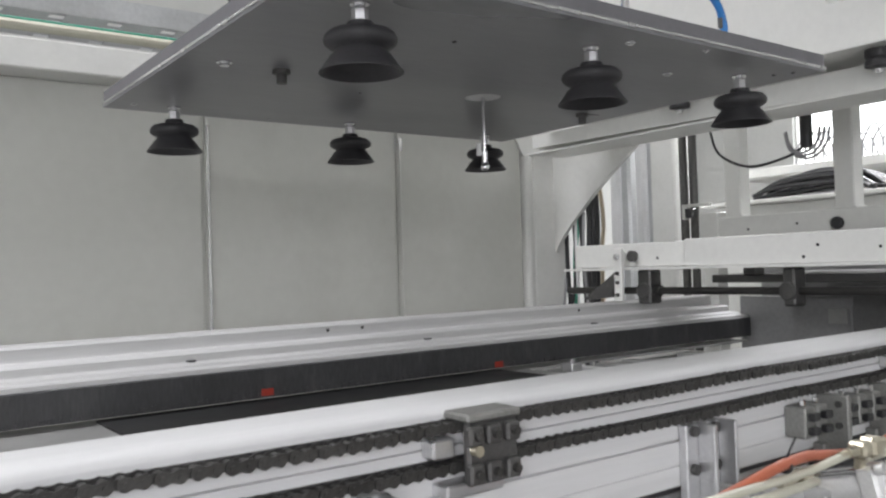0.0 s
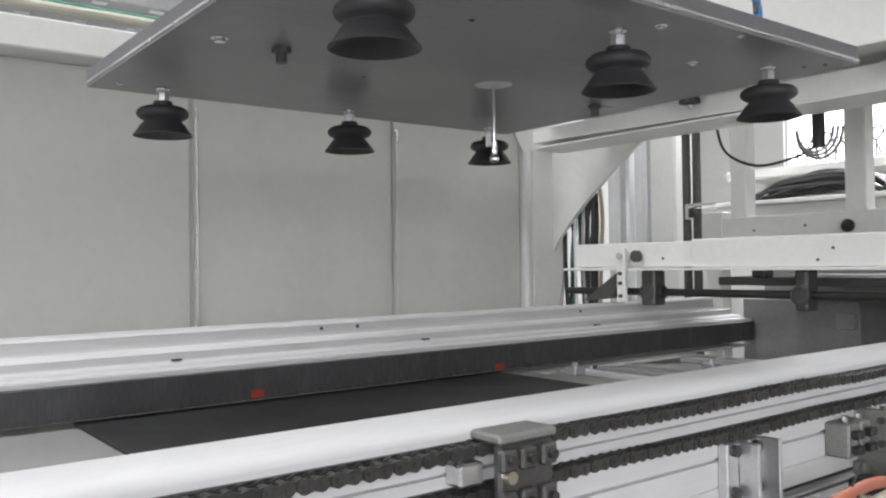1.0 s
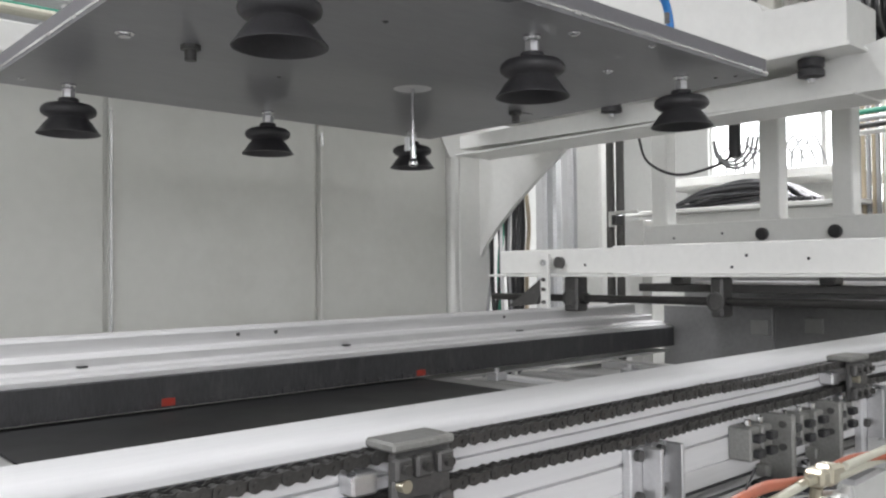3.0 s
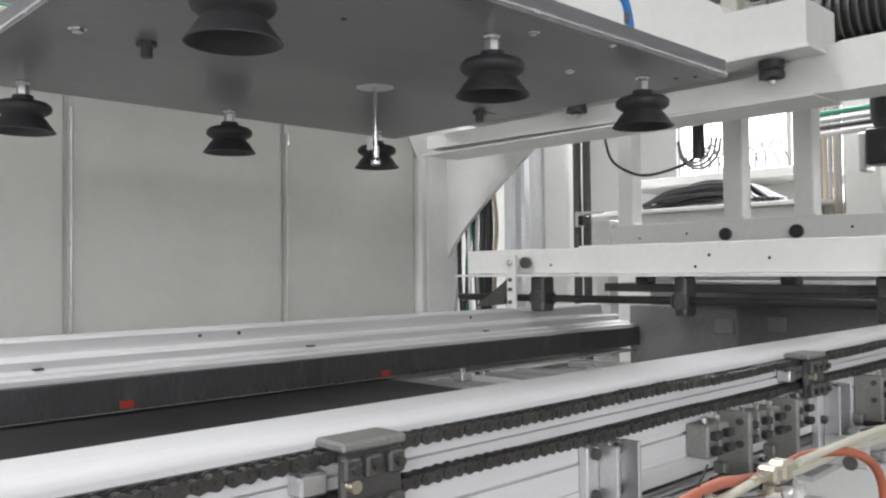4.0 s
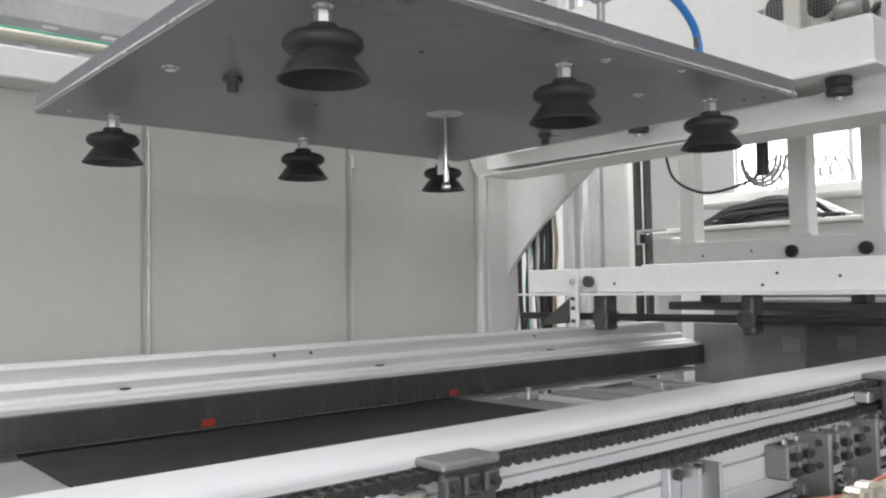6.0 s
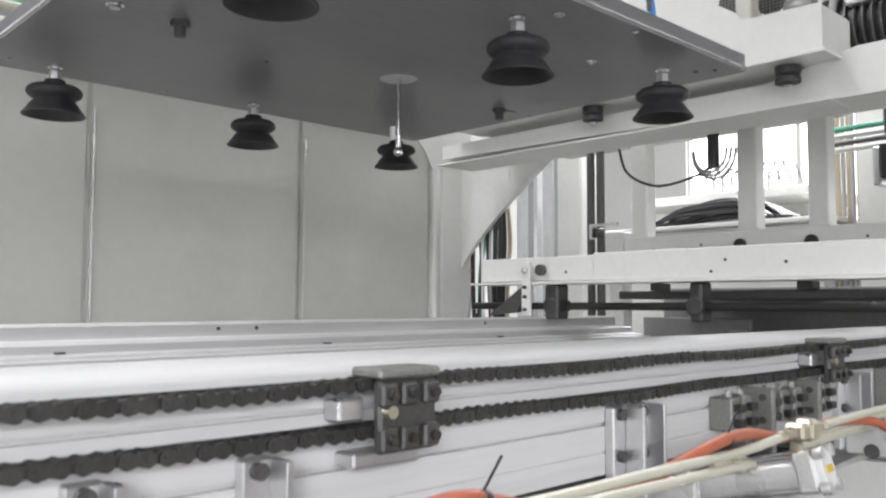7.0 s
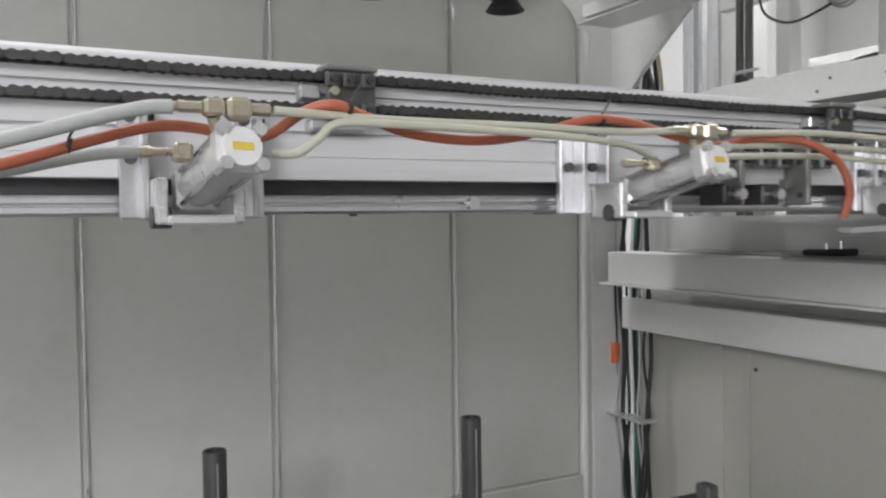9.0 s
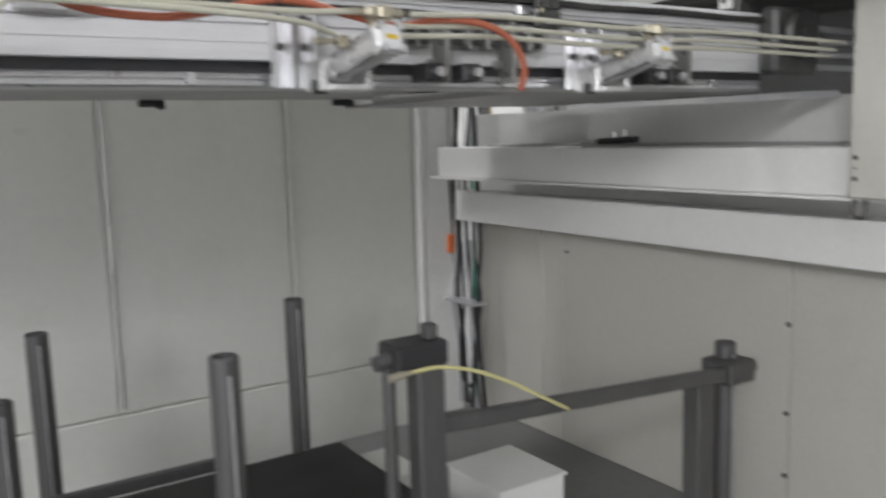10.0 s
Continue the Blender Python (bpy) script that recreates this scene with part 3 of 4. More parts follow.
bm = B(); holed(bm, 2.034, 2.039)
part("face_sheet", bm, GREYPLATE, gp, "smooth dark grey face sheet")
bm = B(); holed(bm, 2.0436, 2.066, 0.001)
part("core", bm, PLATE_EDGE, gp)
bm = B(); holed(bm, 2.0392, 2.0434, -0.0015)
part("seal", bm, STRIP, gp, "thin bright lip round the plate")
for x, y, r, m in ((0.449, 1.904, 0.009, STEEL), (0.943, 1.485, 0.006, STEEL), (1.172, 1.594, 0.006, STEEL), (0.42, 2.3, 0.004, STEEL), (0.72, 2.33, 0.003, STEEL), (1.09, 1.45, 0.004, STEEL), (1.38, 1.47, 0.003, BLOCK), (1.365, 1.50, 0.003, BLOCK), (0.70, 1.62, 0.003, BLOCK), (0.76, 2.0, 0.0025, BLOCK)):
    bm = B(); hexbolt(bm, (x, y, 2.034), (0, 0, -1), r, r * 0.7)
    part("bolt", bm, m, gp)
for x, y in ((0.55, 1.906), (1.321, 1.952)):
    bm = B(); rod(bm, (x, y, 2.034), (x, y, 2.026), 0.015, 6); rod(bm, (x, y, 2.026), (x, y, 2.010), 0.009, 14)
    part("vacuum_fitting", bm, BLOCK, gp)
# The bush's white stands in for light coming through the hole.
bm = B(); lathe(bm, (HX, HY, 2.0345), (0, 0, 1), [(0.0362, 0), (0.0362, 0.02), (0.0085, 0.02), (0.0085, 0)], 36)
part("bush", bm, HOLE_WHITE, gp, "white guide bush, bright for the light through the hole")
for x, y in ((1.10, 1.43), (0.75, 1.43)):
    bm = B(); rod(bm, (x, y, 2.066), (x, y, 2.082), 0.004, 10)
    part("stud", bm, BLOCK, gp)
first = None
for y, xs in ((2.293, (0.497, 0.907, 1.312)), (1.533, (0.481, 0.905, 1.304))):
    for x in xs:
        if first is None:
            c = thing("suction_cup", (x, y, 2.034), "black rubber bellows suction cup on a bright fitting", "suction cup", "cups under the gripper plate")
            bm = B(); rod(bm, (x, y, 2.034), (x, y, 2.004), 0.0075, 18); rod(bm, (x, y, 2.034), (x, y, 2.030), 0.013, 20)
            part("fitting", bm, STEEL, c, "bright threaded fitting")
            bm = B(); rod(bm, (x, y, 2.024), (x, y, 2.0065), 0.0112, 6)
            part("hex_nut", bm, ALU_RAW, c, "worn hexagon nut")
            rows = [(0.016, 0.0655), (0.0175, 0.064), (0.018, 0.057), (0.030, 0.0555), (0.0405, 0.0525), (0.0462, 0.0475), (0.048, 0.042), (0.0465, 0.037), (0.041, 0.0325), (0.0355, 0.0305), (0.034, 0.0285), (0.035, 0.026), (0.0395, 0.0215), (0.047, 0.0105), (0.0525, 0.003), (0.0545, 0.001), (0.0545, 0.0), (0.052, 0.0), (0.043, 0.0095), (0.031, 0.019), (0.012, 0.022)]
            bm = B(); lathe(bm, (x, y, 1.942), (0, 0, 1), rows, 40)
            part("bellows", bm, RUBBER, c)
            first = c
        else:
            copy_thing(first, pose(x, y, 2.034))
pr = thing("probe_rod", (HX, HY, 1.885), "thin steel probe rod hanging through the plate's hole", "rod")
bm = B(); rod(bm, (HX, HY, 2.25), (HX, HY, 1.90), 0.0038, 12)
part("rod", bm, STEEL, pr)
bm = B(); box(bm, HX - 0.02, HX + 0.10, HY + 0.03, HY + 0.05, 2.066, 2.2, 0.002); box(bm, HX - 0.004, HX + 0.016, HY + 0.005, HY + 0.03, 2.17, 2.19, 0.002)
part("holder", bm, ALU_RAW, pr)
bm = B(); rod(bm, (HX, HY, 1.925), (HX, HY, 1.902), 0.0055, 12); lathe(bm, (HX, HY, 1.886), (0, 0, 1), [(0.004, 0), (0.008, 0.003), (0.009, 0.008), (0.007, 0.014), (0.004, 0.017)], 14)
part("tip", bm, STEEL, pr)
bm = B(); box(bm, HX - 0.017, HX - 0.011, HY - 0.006, HY + 0.006, 1.915, 1.94, 0.001); box(bm, HX - 0.012, HX - 0.002, HY - 0.003, HY + 0.003, 1.918, 1.923, 0.001)
part("tab", bm, LABELWHITE, pr, "small white sensor tab")
bm = B(); pipe(bm, [(1.14, 1.45, 2.066), (1.138, 1.45, 2.085), (1.122, 1.45, 2.115), (1.072, 1.45, 2.145), (1.0, 1.45, 2.149), (0.955, 1.455, 2.135), (0.935, 1.458, 2.125)], 0.0065)
solid("blue_hose", bm, BLUE, "bright blue air hose rising from the plate", "hose")
bm = B(); pipe(bm, [(0.40, 1.7, 2.12), (0.6, 1.62, 2.135), (0.78, 1.53, 2.13), (0.86, 1.49, 2.12), (0.885, 1.475, 2.118)], 0.0065)
solid("blue_hose", bm, BLUE, "blue air hose lying across the plate", "hose")
hf = thing("hose_fitting", (0.91, 1.465, 2.066), "bright tee fitting joining two blue hoses", "fitting")
bm = B(); rod(bm, (0.91, 1.465, 2.066), (0.91, 1.465, 2.108), 0.006, 12)
part("stem", bm, STEEL, hf)
bm = B(); box(bm, 0.897, 0.923, 1.455, 1.477, 2.107, 2.131, 0.004)
part("tee", bm, ALU_RAW, hf)
for p, q in (((0.923, 1.462, 2.121), (0.937, 1.458, 2.126)), ((0.897, 1.47, 2.118), (0.883, 1.476, 2.118))):
    bm = B(); rod(bm, p, q, 0.0095, 6)
    part("collar", bm, BLUE, hf, "blue release collar")
ca = thing("vacuum_manifold", (0.82, 1.6, 2.066), "blue vacuum manifold block on the gripper plate", "manifold")
bm = B(); box(bm, 0.55, 0.95, 1.56, 1.66, 2.066, 2.115, 0.004)
part("body", bm, BLUE, ca)
bm = B(); rod(bm, (0.75, 1.61, 2.115), (0.75, 1.61, 2.145), 0.02, 16)
part("port", bm, BLOCK, ca)
gc = thing("gripper_column", (0.55, 1.95, 2.066), "dark lifting column on the gripper plate", "column")
bm = B(); box(bm, 0.52, 0.58, 2.0, 2.06, 2.066, 3.6, 0.004)
part("column", bm, BLOCK, gc)
bm = B(); box(bm, 0.47, 0.63, 1.95, 2.11, 2.0665, 2.078, 0.002)
part("foot", bm, BLOCK, gc)
bm = B(); box(bm, 0.45, 0.65, 1.2, 3.2, 3.6, 3.75, 0.004)
solid("lifting_girder", bm, WHITE, "white overhead girder that carries the lifting column", "girder")

# ---- front rail: aluminium profile with grooves, guide bar ----
PLACE[0] = FRONT
fr2 = thing("front_rail", (0.6, 1.23, 1.39), "bright anodised aluminium profile rail with grooves", "rail")
prof = [(1.175, 1.5525), (1.178, 1.557), (1.186, 1.561), (1.197, 1.5635), (1.229, 1.5635), (1.232, 1.561), (1.232, 1.428), (1.175, 1.428)]
for z, d, h in ((1.452, 0.003, 0.002), (1.480, 0.008, 0.0025), (1.524, 0.008, 0.002)):
    prof += [(1.175, z - h), (1.175 + d, z - h), (1.175 + d, z + h), (1.175, z + h)]
prof += [(1.175, 1.5515)]
bm = B(); extrude(bm, prof, -1.5, 1.95, "x")
part("profile", bm, ALU, fr2)
# Black strip fills the gap between the profile and the guide bar.
bm = B(); box(bm, -1.5, 1.95, 1.20, 1.228, 1.4115, 1.4277, 0)
part("rubber_band", bm, RUBBER, fr2, "black strip in the gap")
bm = B(); extrude(bm, [(1.198, 1.392), (1.202, 1.389), (1.285, 1.389), (1.285, 1.411), (1.200, 1.411), (1.198, 1.408), (1.198, 1.4025), (1.206, 1.4015), (1.206, 1.399), (1.198, 1.398)], -1.5, 1.95, "x")
part("guide_bar", bm, ALU_RAW, fr2, "bright drawn guide bar")
for x in (-0.35, 0.04, 0.61, 1.19, 1.77):
    bm = B(); rod(bm, (x, 1.197, 1.400), (x, 1.185, 1.400), 0.008, 14); rod(bm, (x, 1.19, 1.392), (x, 1.19, 1.409), 0.005, 10)
    part("plug", bm, STEEL, fr2, "polished end plug")

# ---- chains along the front rail ----
PITCH = 0.0127


def link_mesh(outer):
    bm = B()
    n, r = 6, 0.0056 if outer else 0.0052
    for y0, y1 in (((-0.0085, -0.0068), (0.0068, 0.0085)) if outer else ((-0.0064, -0.005), (0.005, 0.0064))):
        pts = []
        for k in range(n + 1):
            a = -math.pi / 2 + math.pi * k / n
            pts.append((PITCH / 2 + r * math.cos(a), r * math.sin(a)))
        pts.append((0, r * 0.66))
        for k in range(n + 1):
            a = math.pi / 2 + math.pi * k / n
            pts.append((-PITCH / 2 + r * math.cos(a), r * math.sin(a)))
        pts.append((0, -r * 0.66))
        extrude(bm, pts, y0, y1, "y")
    for s in (-1, 1):
        if outer:
            rod(bm, (s * PITCH / 2, -0.0095, 0), (s * PITCH / 2, 0.0085, 0), 0.0021, 8)
        else:
            rod(bm, (s * PITCH / 2, -0.005, 0), (s * PITCH / 2, 0.005, 0), 0.0042, 8)
    bmesh.ops.scale(bm, vec=(1.09, 1.09, 1.09), verts=bm.verts)
    return finish(bm, DARKSTEEL, "chain_link")


LINKS = (link_mesh(True), link_mesh(False))
for z in (1.5425, 1.5085):
    ch = thing("roller_chain", (0.6, 1.163, z), "oily dark steel roller chain along the front rail", "chain", "chains of the front rail")
    for k in range(-70, 130):
        ob = new("chain_link", LINKS[k % 2])
        ob.parent = ch
        ob.location = 1.09 * Vector((k * PITCH - 0.3, random.uniform(-0.0004, 0.0004), random.uniform(-0.0005, 0.0005) + 0.0012 * math.sin(k * 0.21 + z * 40)))
    bm = B(); box(bm, -1.5, 1.95, 1.171, 1.1749, z - 0.0045, z + 0.0045, 0)
    part("slide_strip", bm, BLACKPAINT, ch)
    rest = B()
    for k in list(range(-140, -70)) :
        x = 0.3 + k * PITCH
        box(rest, x - 0.0085, x + 0.0085, 1.155, 1.171, z - 0.005, z + 0.005, 0.002)
    tagged(part("chain_run", rest, DARKSTEEL, ch), kind="stuff")


def chain_clamp(x):
    c = thing("chain_clamp", (x, 1.15, 1.495), "dark steel clamp block joining both chains", "clamp", "chain clamps")
    bm = B(); box(bm, x - 0.028, x + 0.03, 1.1405, 1.150, 1.492, 1.5475, 0.003)
    part("front_plate", bm, BLOCK, c)
    bm = B(); box(bm, x - 0.03, x + 0.032, 1.138, 1.1745, 1.548, 1.5555, 0.002)
    part("top_plate", bm, WORN, c, "worn aluminium top plate")
    for dx in (-0.024, -0.004, 0.018):
        bm = B(); box(bm, x + dx - 0.008, x + dx + 0.008, 1.132, 1.1402, 1.528, 1.545, 0.002); box(bm, x + dx - 0.008, x + dx + 0.008, 1.132, 1.1402, 1.495, 1.513, 0.002)
        part("lug", bm, BLOCK, c)
        for z in (1.537, 1.504):
            bm = B(); rod(bm, (x + dx, 1.132, z), (x + dx, 1.127, z), 0.004, 10)
            part("pin", bm, DARKSTEEL, c)
    bm = B(); rod(bm, (x - 0.022, 1.1402, 1.524), (x - 0.022, 1.132, 1.524), 0.005, 12)
    part("screw", bm, BRASS, c, "brass coloured screw")
    bm = B(); box(bm, x - 0.055, x - 0.031, 1.155, 1.1745, 1.5165, 1.534, 0.002); box(bm, x - 0.045, x + 0.02, 1.15, 1.1745, 1.482, 1.494, 0.002)
    part("shim", bm, ALU_RAW, c)


chain_clamp(0.428)
chain_clamp(1.252)

# ---- cylinder units under the chains ----


def cylinder_unit(x, left, right):
    """x: the middle of the cylinder's face; left, right: where its two brackets begin."""
    for x0, x1 in ((left, left + 0.024), (right, right + 0.024)):
        p = thing("mounting_bracket", (x0, 1.15, 1.385), "milled aluminium angle bracket screwed to the rail", "bracket", "brackets of the front rail")
        bm = B(); box(bm, x0, x1, 1.163, 1.1745, 1.385, 1.498, 0.0015)
        part("plate", bm, ALU_RAW, p)
        bm = B(); box(bm, x1 - 0.004, x1 + 0.002, 1.14, 1.1628, 1.385, 1.498, 0.001)
        part("rib", bm, ALU_RAW, p)
        for z in (1.49, 1.447):
            bm = B(); rod(bm, (x0 + 0.011, 1.163, z), (x0 + 0.011, 1.157, z), 0.0062, 14); rod(bm, (x0 + 0.011, 1.157, z), (x0 + 0.011, 1.1565, z), 0.003, 6)
            part("screw", bm, BLOCK, p)
        bm = B(); box(bm, x1 + 0.004, x1 + 0.012, 1.166, 1.1745, 1.484, 1.494, 0.001)
        part("nut", bm, BLOCK, p)
    c = thing("pneumatic_cylinder", (x - 0.02, 1.09, 1.38), "square cast aluminium pneumatic cylinder with tie rods", "pneumatic cylinder", "cylinders of the front rail")
    a, f = Vector((x - 0.022, 1.136, 1.410)), Vector((x - 0.004, 0.99, 1.447))
    d = (f - a).normalized()
    rot = d.to_track_quat("Z", "X").to_matrix()
    rot = Matrix((Vector((1, 0, 0)) - d * d.x, d.cross(Vector((1, 0, 0)) - d * d.x), d)).transposed()
    rot = Matrix([v.normalized() for v in rot.transposed()]).transposed()

    def along(s, u=0, v=0):
        return a + rot @ Vector((u, v, s))
    L = (f - a).length
    for s, t, nm in ((0.0, 0.022, "rear_cap"), (L - 0.028, L - 0.006, "front_cap")):
        bm = B()
        m = along((s + t) / 2)
        box(bm, m.x - 0.021, m.x + 0.021, m.y - 0.021, m.y + 0.021, m.z - (t - s) / 2, m.z + (t - s) / 2, 0.004, rot)
        part(nm, bm, CASTALU, c)
    bm = B(); rod(bm, along(0.02), along(L - 0.026), 0.0195, 24)
    part("barrel", bm, CASTALU, c, "smooth drawn aluminium barrel")
    for u in (-1, 1):
        for v in (-1, 1):
            bm = B(); rod(bm, along(0.0, u * 0.0165, v * 0.0165), along(L - 0.004, u * 0.0165, v * 0.0165), 0.003, 8)
            part("tie_rod", bm, STEEL, c)
            bm = B(); rod(bm, along(L - 0.006, u * 0.0165, v * 0.0165), along(L + 0.003, u * 0.0165, v * 0.0165), 0.0062, 12)
            part("corner_screw", bm, CASTALU, c)
    bm = B(); lathe(bm, along(L - 0.006), d, [(0.0185, 0), (0.0185, 0.005), (0.0175, 0.006), (0.001, 0.006)], 26)
    lab = part("face_disc", bm, LABELWHITE, c, "round white label disc")
    bm = B()
    m = along(L + 0.0005, 0, 0.0)
    box(bm, m.x - 0.0095, m.x + 0.0095, m.y - 0.0035, m.y + 0.0035, m.z - 0.0006, m.z + 0.0006, 0, rot)
    part("yellow_mark", bm, LABELYELLOW, lab, "yellow printed bar")
    bm = B(); box(bm, x - 0.052, x + 0.012, 1.085, 1.15, 1.3785, 1.388, 0.002)
    part("foot_plate", bm, CASTALU, c, "cast foot plate")
    for u, zt in ((x - 0.062, 1.425), (x + 0.0125, 1.415)):
        bm = B(); box(bm, u, u + 0.0115, 1.10, 1.163, 1.379, zt, 0.002)
        part("foot_lug", bm, CASTALU, c)
    bm = B(); rod(bm, (x - 0.064, 1.125, 1.386), (x - 0.045, 1.125, 1.386), 0.011, 14)
    part("pivot", bm, BLOCK, c)
    # fittings
    PLACE[0] = FRONT @ Matrix.Translation((0, -0.025, 0))
    t = thing("air_fitting", (x - 0.03, 1.03, 1.478), "brass and nickel air fittings screwed on the cylinder", "fitting", "air fittings")
    bm = B(); rod(bm, (x - 0.055, 1.035, 1.482), (x - 0.035, 1.035, 1.482), 0.0055, 6); rod(bm, (x - 0.068, 1.035, 1.481), (x - 0.055, 1.035, 1.482), 0.0042, 12)
    part("nut", bm, BRASS, t)
    bm = B(); box(bm, x - 0.034, x - 0.016, 1.026, 1.046, 1.474, 1.490, 0.003); rod(bm, (x - 0.025, 1.036, 1.474), (x - 0.02, 1.04, 1.462), 0.006, 12)
    part("tee", bm, BRASS, t)
    bm = B(); box(bm, x - 0.014, x + 0.008, 1.026, 1.046, 1.471, 1.492, 0.004); rod(bm, (x + 0.008, 1.036, 1.482), (x + 0.026, 1.036, 1.482), 0.006, 6)
    part("elbow", bm, BRASS, t)
    bm = B(); rod(bm, (x - 0.088, 1.09, 1.446), (x - 0.07, 1.09, 1.446), 0.0055, 6); rod(bm, (x - 0.07, 1.09, 1.446), (x - 0.052, 1.09, 1.447), 0.004, 12); box(bm, x - 0.052, x - 0.034, 1.08, 1.10, 1.437, 1.455, 0.003)
    part("lower_elbow", bm, BRASS, t)
    PLACE[0] = FRONT


for x, left, right in ((0.272, 0.184, 0.300), (0.839, 0.728, 0.767), (1.395, 1.316, 1.362)):
    cylinder_unit(x, left, right)

# hoses and tubes along the units
PLACE[0] = FRONT @ Matrix.Translation((0, -0.025, 0))
bm = B(); pipe(bm, [(-0.5, 0.95, 1.33), (-0.25, 0.97, 1.368), (-0.05, 0.995, 1.408), (0.08, 1.02, 1.446), (0.15, 1.03, 1.468), (0.19, 1.035, 1.479), (0.212, 1.035, 1.481)], 0.0065, 12)
solid("air_hose", bm, HOSE, "thick grey air hose running up to a fitting", "hose", "grey hoses")
bm = B(); pipe(bm, [(-0.5, 0.99, 1.33), (-0.25, 1.0, 1.36), (-0.05, 1.03, 1.393), (0.08, 1.06, 1.425), (0.15, 1.085, 1.442), (0.19, 1.09, 1.446)], 0.006, 12)
solid("air_hose", bm, HOSE, "grey air hose running up to the lower elbow", "hose", "grey hoses")
bm = B(); pipe(bm, [(-0.5, 0.94, 1.31), (-0.25, 0.96, 1.352), (-0.05, 0.99, 1.392), (0.08, 1.025, 1.428), (0.15, 1.05, 1.452), (0.2, 1.06, 1.466), (0.24, 1.075, 1.468), (0.275, 1.08, 1.462), (0.305, 1.07, 1.463), (0.335, 1.05, 1.484), (0.36, 1.035, 1.490), (0.39, 1.04, 1.482), (0.45, 1.05, 1.467), (0.53, 1.05, 1.463), (0.6, 1.045, 1.474), (0.66, 1.035, 1.489), (0.72, 1.04, 1.489), (0.79, 1.05, 1.478), (0.87, 1.06, 1.468), (0.93, 1.05, 1.478), (1.0, 1.03, 1.474), (1.05, 1.02, 1.45), (1.075, 1.02, 1.41), (1.075, 1.03, 1.375)], 0.0052, 12, 6)
solid("orange_hose", bm, ORANGE, "dusty orange air hose looping along the cylinders", "hose")
bm = B(); pipe(bm, [(0.302, 1.036, 1.482), (0.42, 1.034, 1.478), (0.57, 1.033, 1.478), (0.70, 1.034, 1.477), (0.785, 1.035, 1.481)], 0.0042)
solid("cream_tube", bm, CREAMTUBE, "cream air tube between two cylinders", "tube", "cream tubes")
bm = B(); pipe(bm, [(0.302, 1.045, 1.443), (0.325, 1.04, 1.444), (0.343, 1.035, 1.457), (0.362, 1.03, 1.472), (0.41, 1.026, 1.473), (0.57, 1.026, 1.470), (0.70, 1.035, 1.464), (0.77, 1.06, 1.452)], 0.0042)
solid("cream_tube", bm, CREAMTUBE, "cream air tube bent down beside a cylinder", "tube", "cream tubes")
for z, dy in ((1.482, 0.0), (1.468, 0.02), (1.455, 0.03)):
    bm = B(); pipe(bm, [(0.88, 1.036 + dy, z), (1.05, 1.03 + dy, z + 0.004), (1.3, 1.03 + dy, z - 0.002), (1.6, 1.04 + dy, z + 0.003), (2.0, 1.05 + dy, z)], 0.0042)
    solid("cream_tube", bm, CREAMTUBE, "cream air tube running on to the next cylinders", "tube", "cream tubes")
for x, y, z in ((0.375, 1.036, 1.486), (0.675, 1.036, 1.487), (0.13, 1.043, 1.446)):
    bm = B(); lathe(bm, (x, y, z), (1, 0, -0.2), [(0.006, -0.002), (0.0068, -0.002), (0.0068, 0.002), (0.006, 0.002)], 14); rod(bm, (x, y, z + 0.006), (x + 0.012, y - 0.004, z + 0.026), 0.0011, 6)
    solid("cable_tie", bm, BLACKPAINT, "black cable tie round the hoses", "cable tie", "cable ties")

PLACE[0] = AS_IS
# ---- lower transverse beam and partition ----
lb = thing("lower_beam", (2.2, 1.9, 1.1), "white painted channel beam with welded stiffeners", "beam")
bm = B(); box(bm, 2.163, 2.175, 0.95, 2.915, 1.103, 1.222, 0.002)
part("web", bm, WHITE, lb)
bm = B(); box(bm, 2.14, 2.30, 0.95, 2.94, 1.094, 1.1025, 0.001)
part("lower_flange", bm, WHITE, lb)
bm = B(); box(bm, 2.1755, 2.30, 0.95, 2.915, 1.213, 1.2225, 0.001)
part("upper_flange", bm, WHITE, lb)
b2 = thing("partition_beam", (2.4, 1.9, 0.92), "grey-white beam under the lower channel", "beam")
bm = B(); box(bm, 2.30, 2.40, 0.5, 3.0, 0.90, 1.03, 0.004)
part("beam", bm, WHITE, b2)
pt = thing("partition_wall", (2.45, 1.7, 0), "grey-beige sheet metal partition below the far beam", "wall", kind="structure")
for a, b in ((0.3, 0.80), (0.804, 1.43), (1.434, 2.46), (2.464, 3.05)):
    bm = B(); box(bm, 2.45, 2.475, a, b, 0, 0.93, 0.003)
    part("panel", bm, CREAM, pt)
for z in (0.68, 0.40, 0.2):
    bm = B(); rod(bm, (2.449, 1.44, z), (2.443, 1.44, z), 0.008, 12)
    part("screw", bm, BLOCK, pt)
bm = B(); rod(bm, (2.449, 2.43, 0.80), (2.443, 2.43, 0.80), 0.007, 12)
part("screw", bm, BLOCK, pt)
bm = B(); box(bm, 2.44, 2.4495, 2.58, 2.64, 0.02, 0.90, 0.002)
part("batten", bm, CREAM, pt)
up = thing("upper_partition", (2.45, 1.7, 1.2), "white sheet metal panel above the lower beam", "panel")
bm = B(); box(bm, 2.45, 2.47, 0.3, 3.05, 0.9345, 1.36, 0.003)
part("sheet", bm, WHITE, up)
bm = B(); box(bm, 2.30, 2.45, 1.2, 2.75, 1.218, 1.23, 0.002)
part("shelf", bm, TABLE, up)
hd = thing("damper", (2.3, 2.0, 1.235), "short black damper lying on the shelf", "damper")
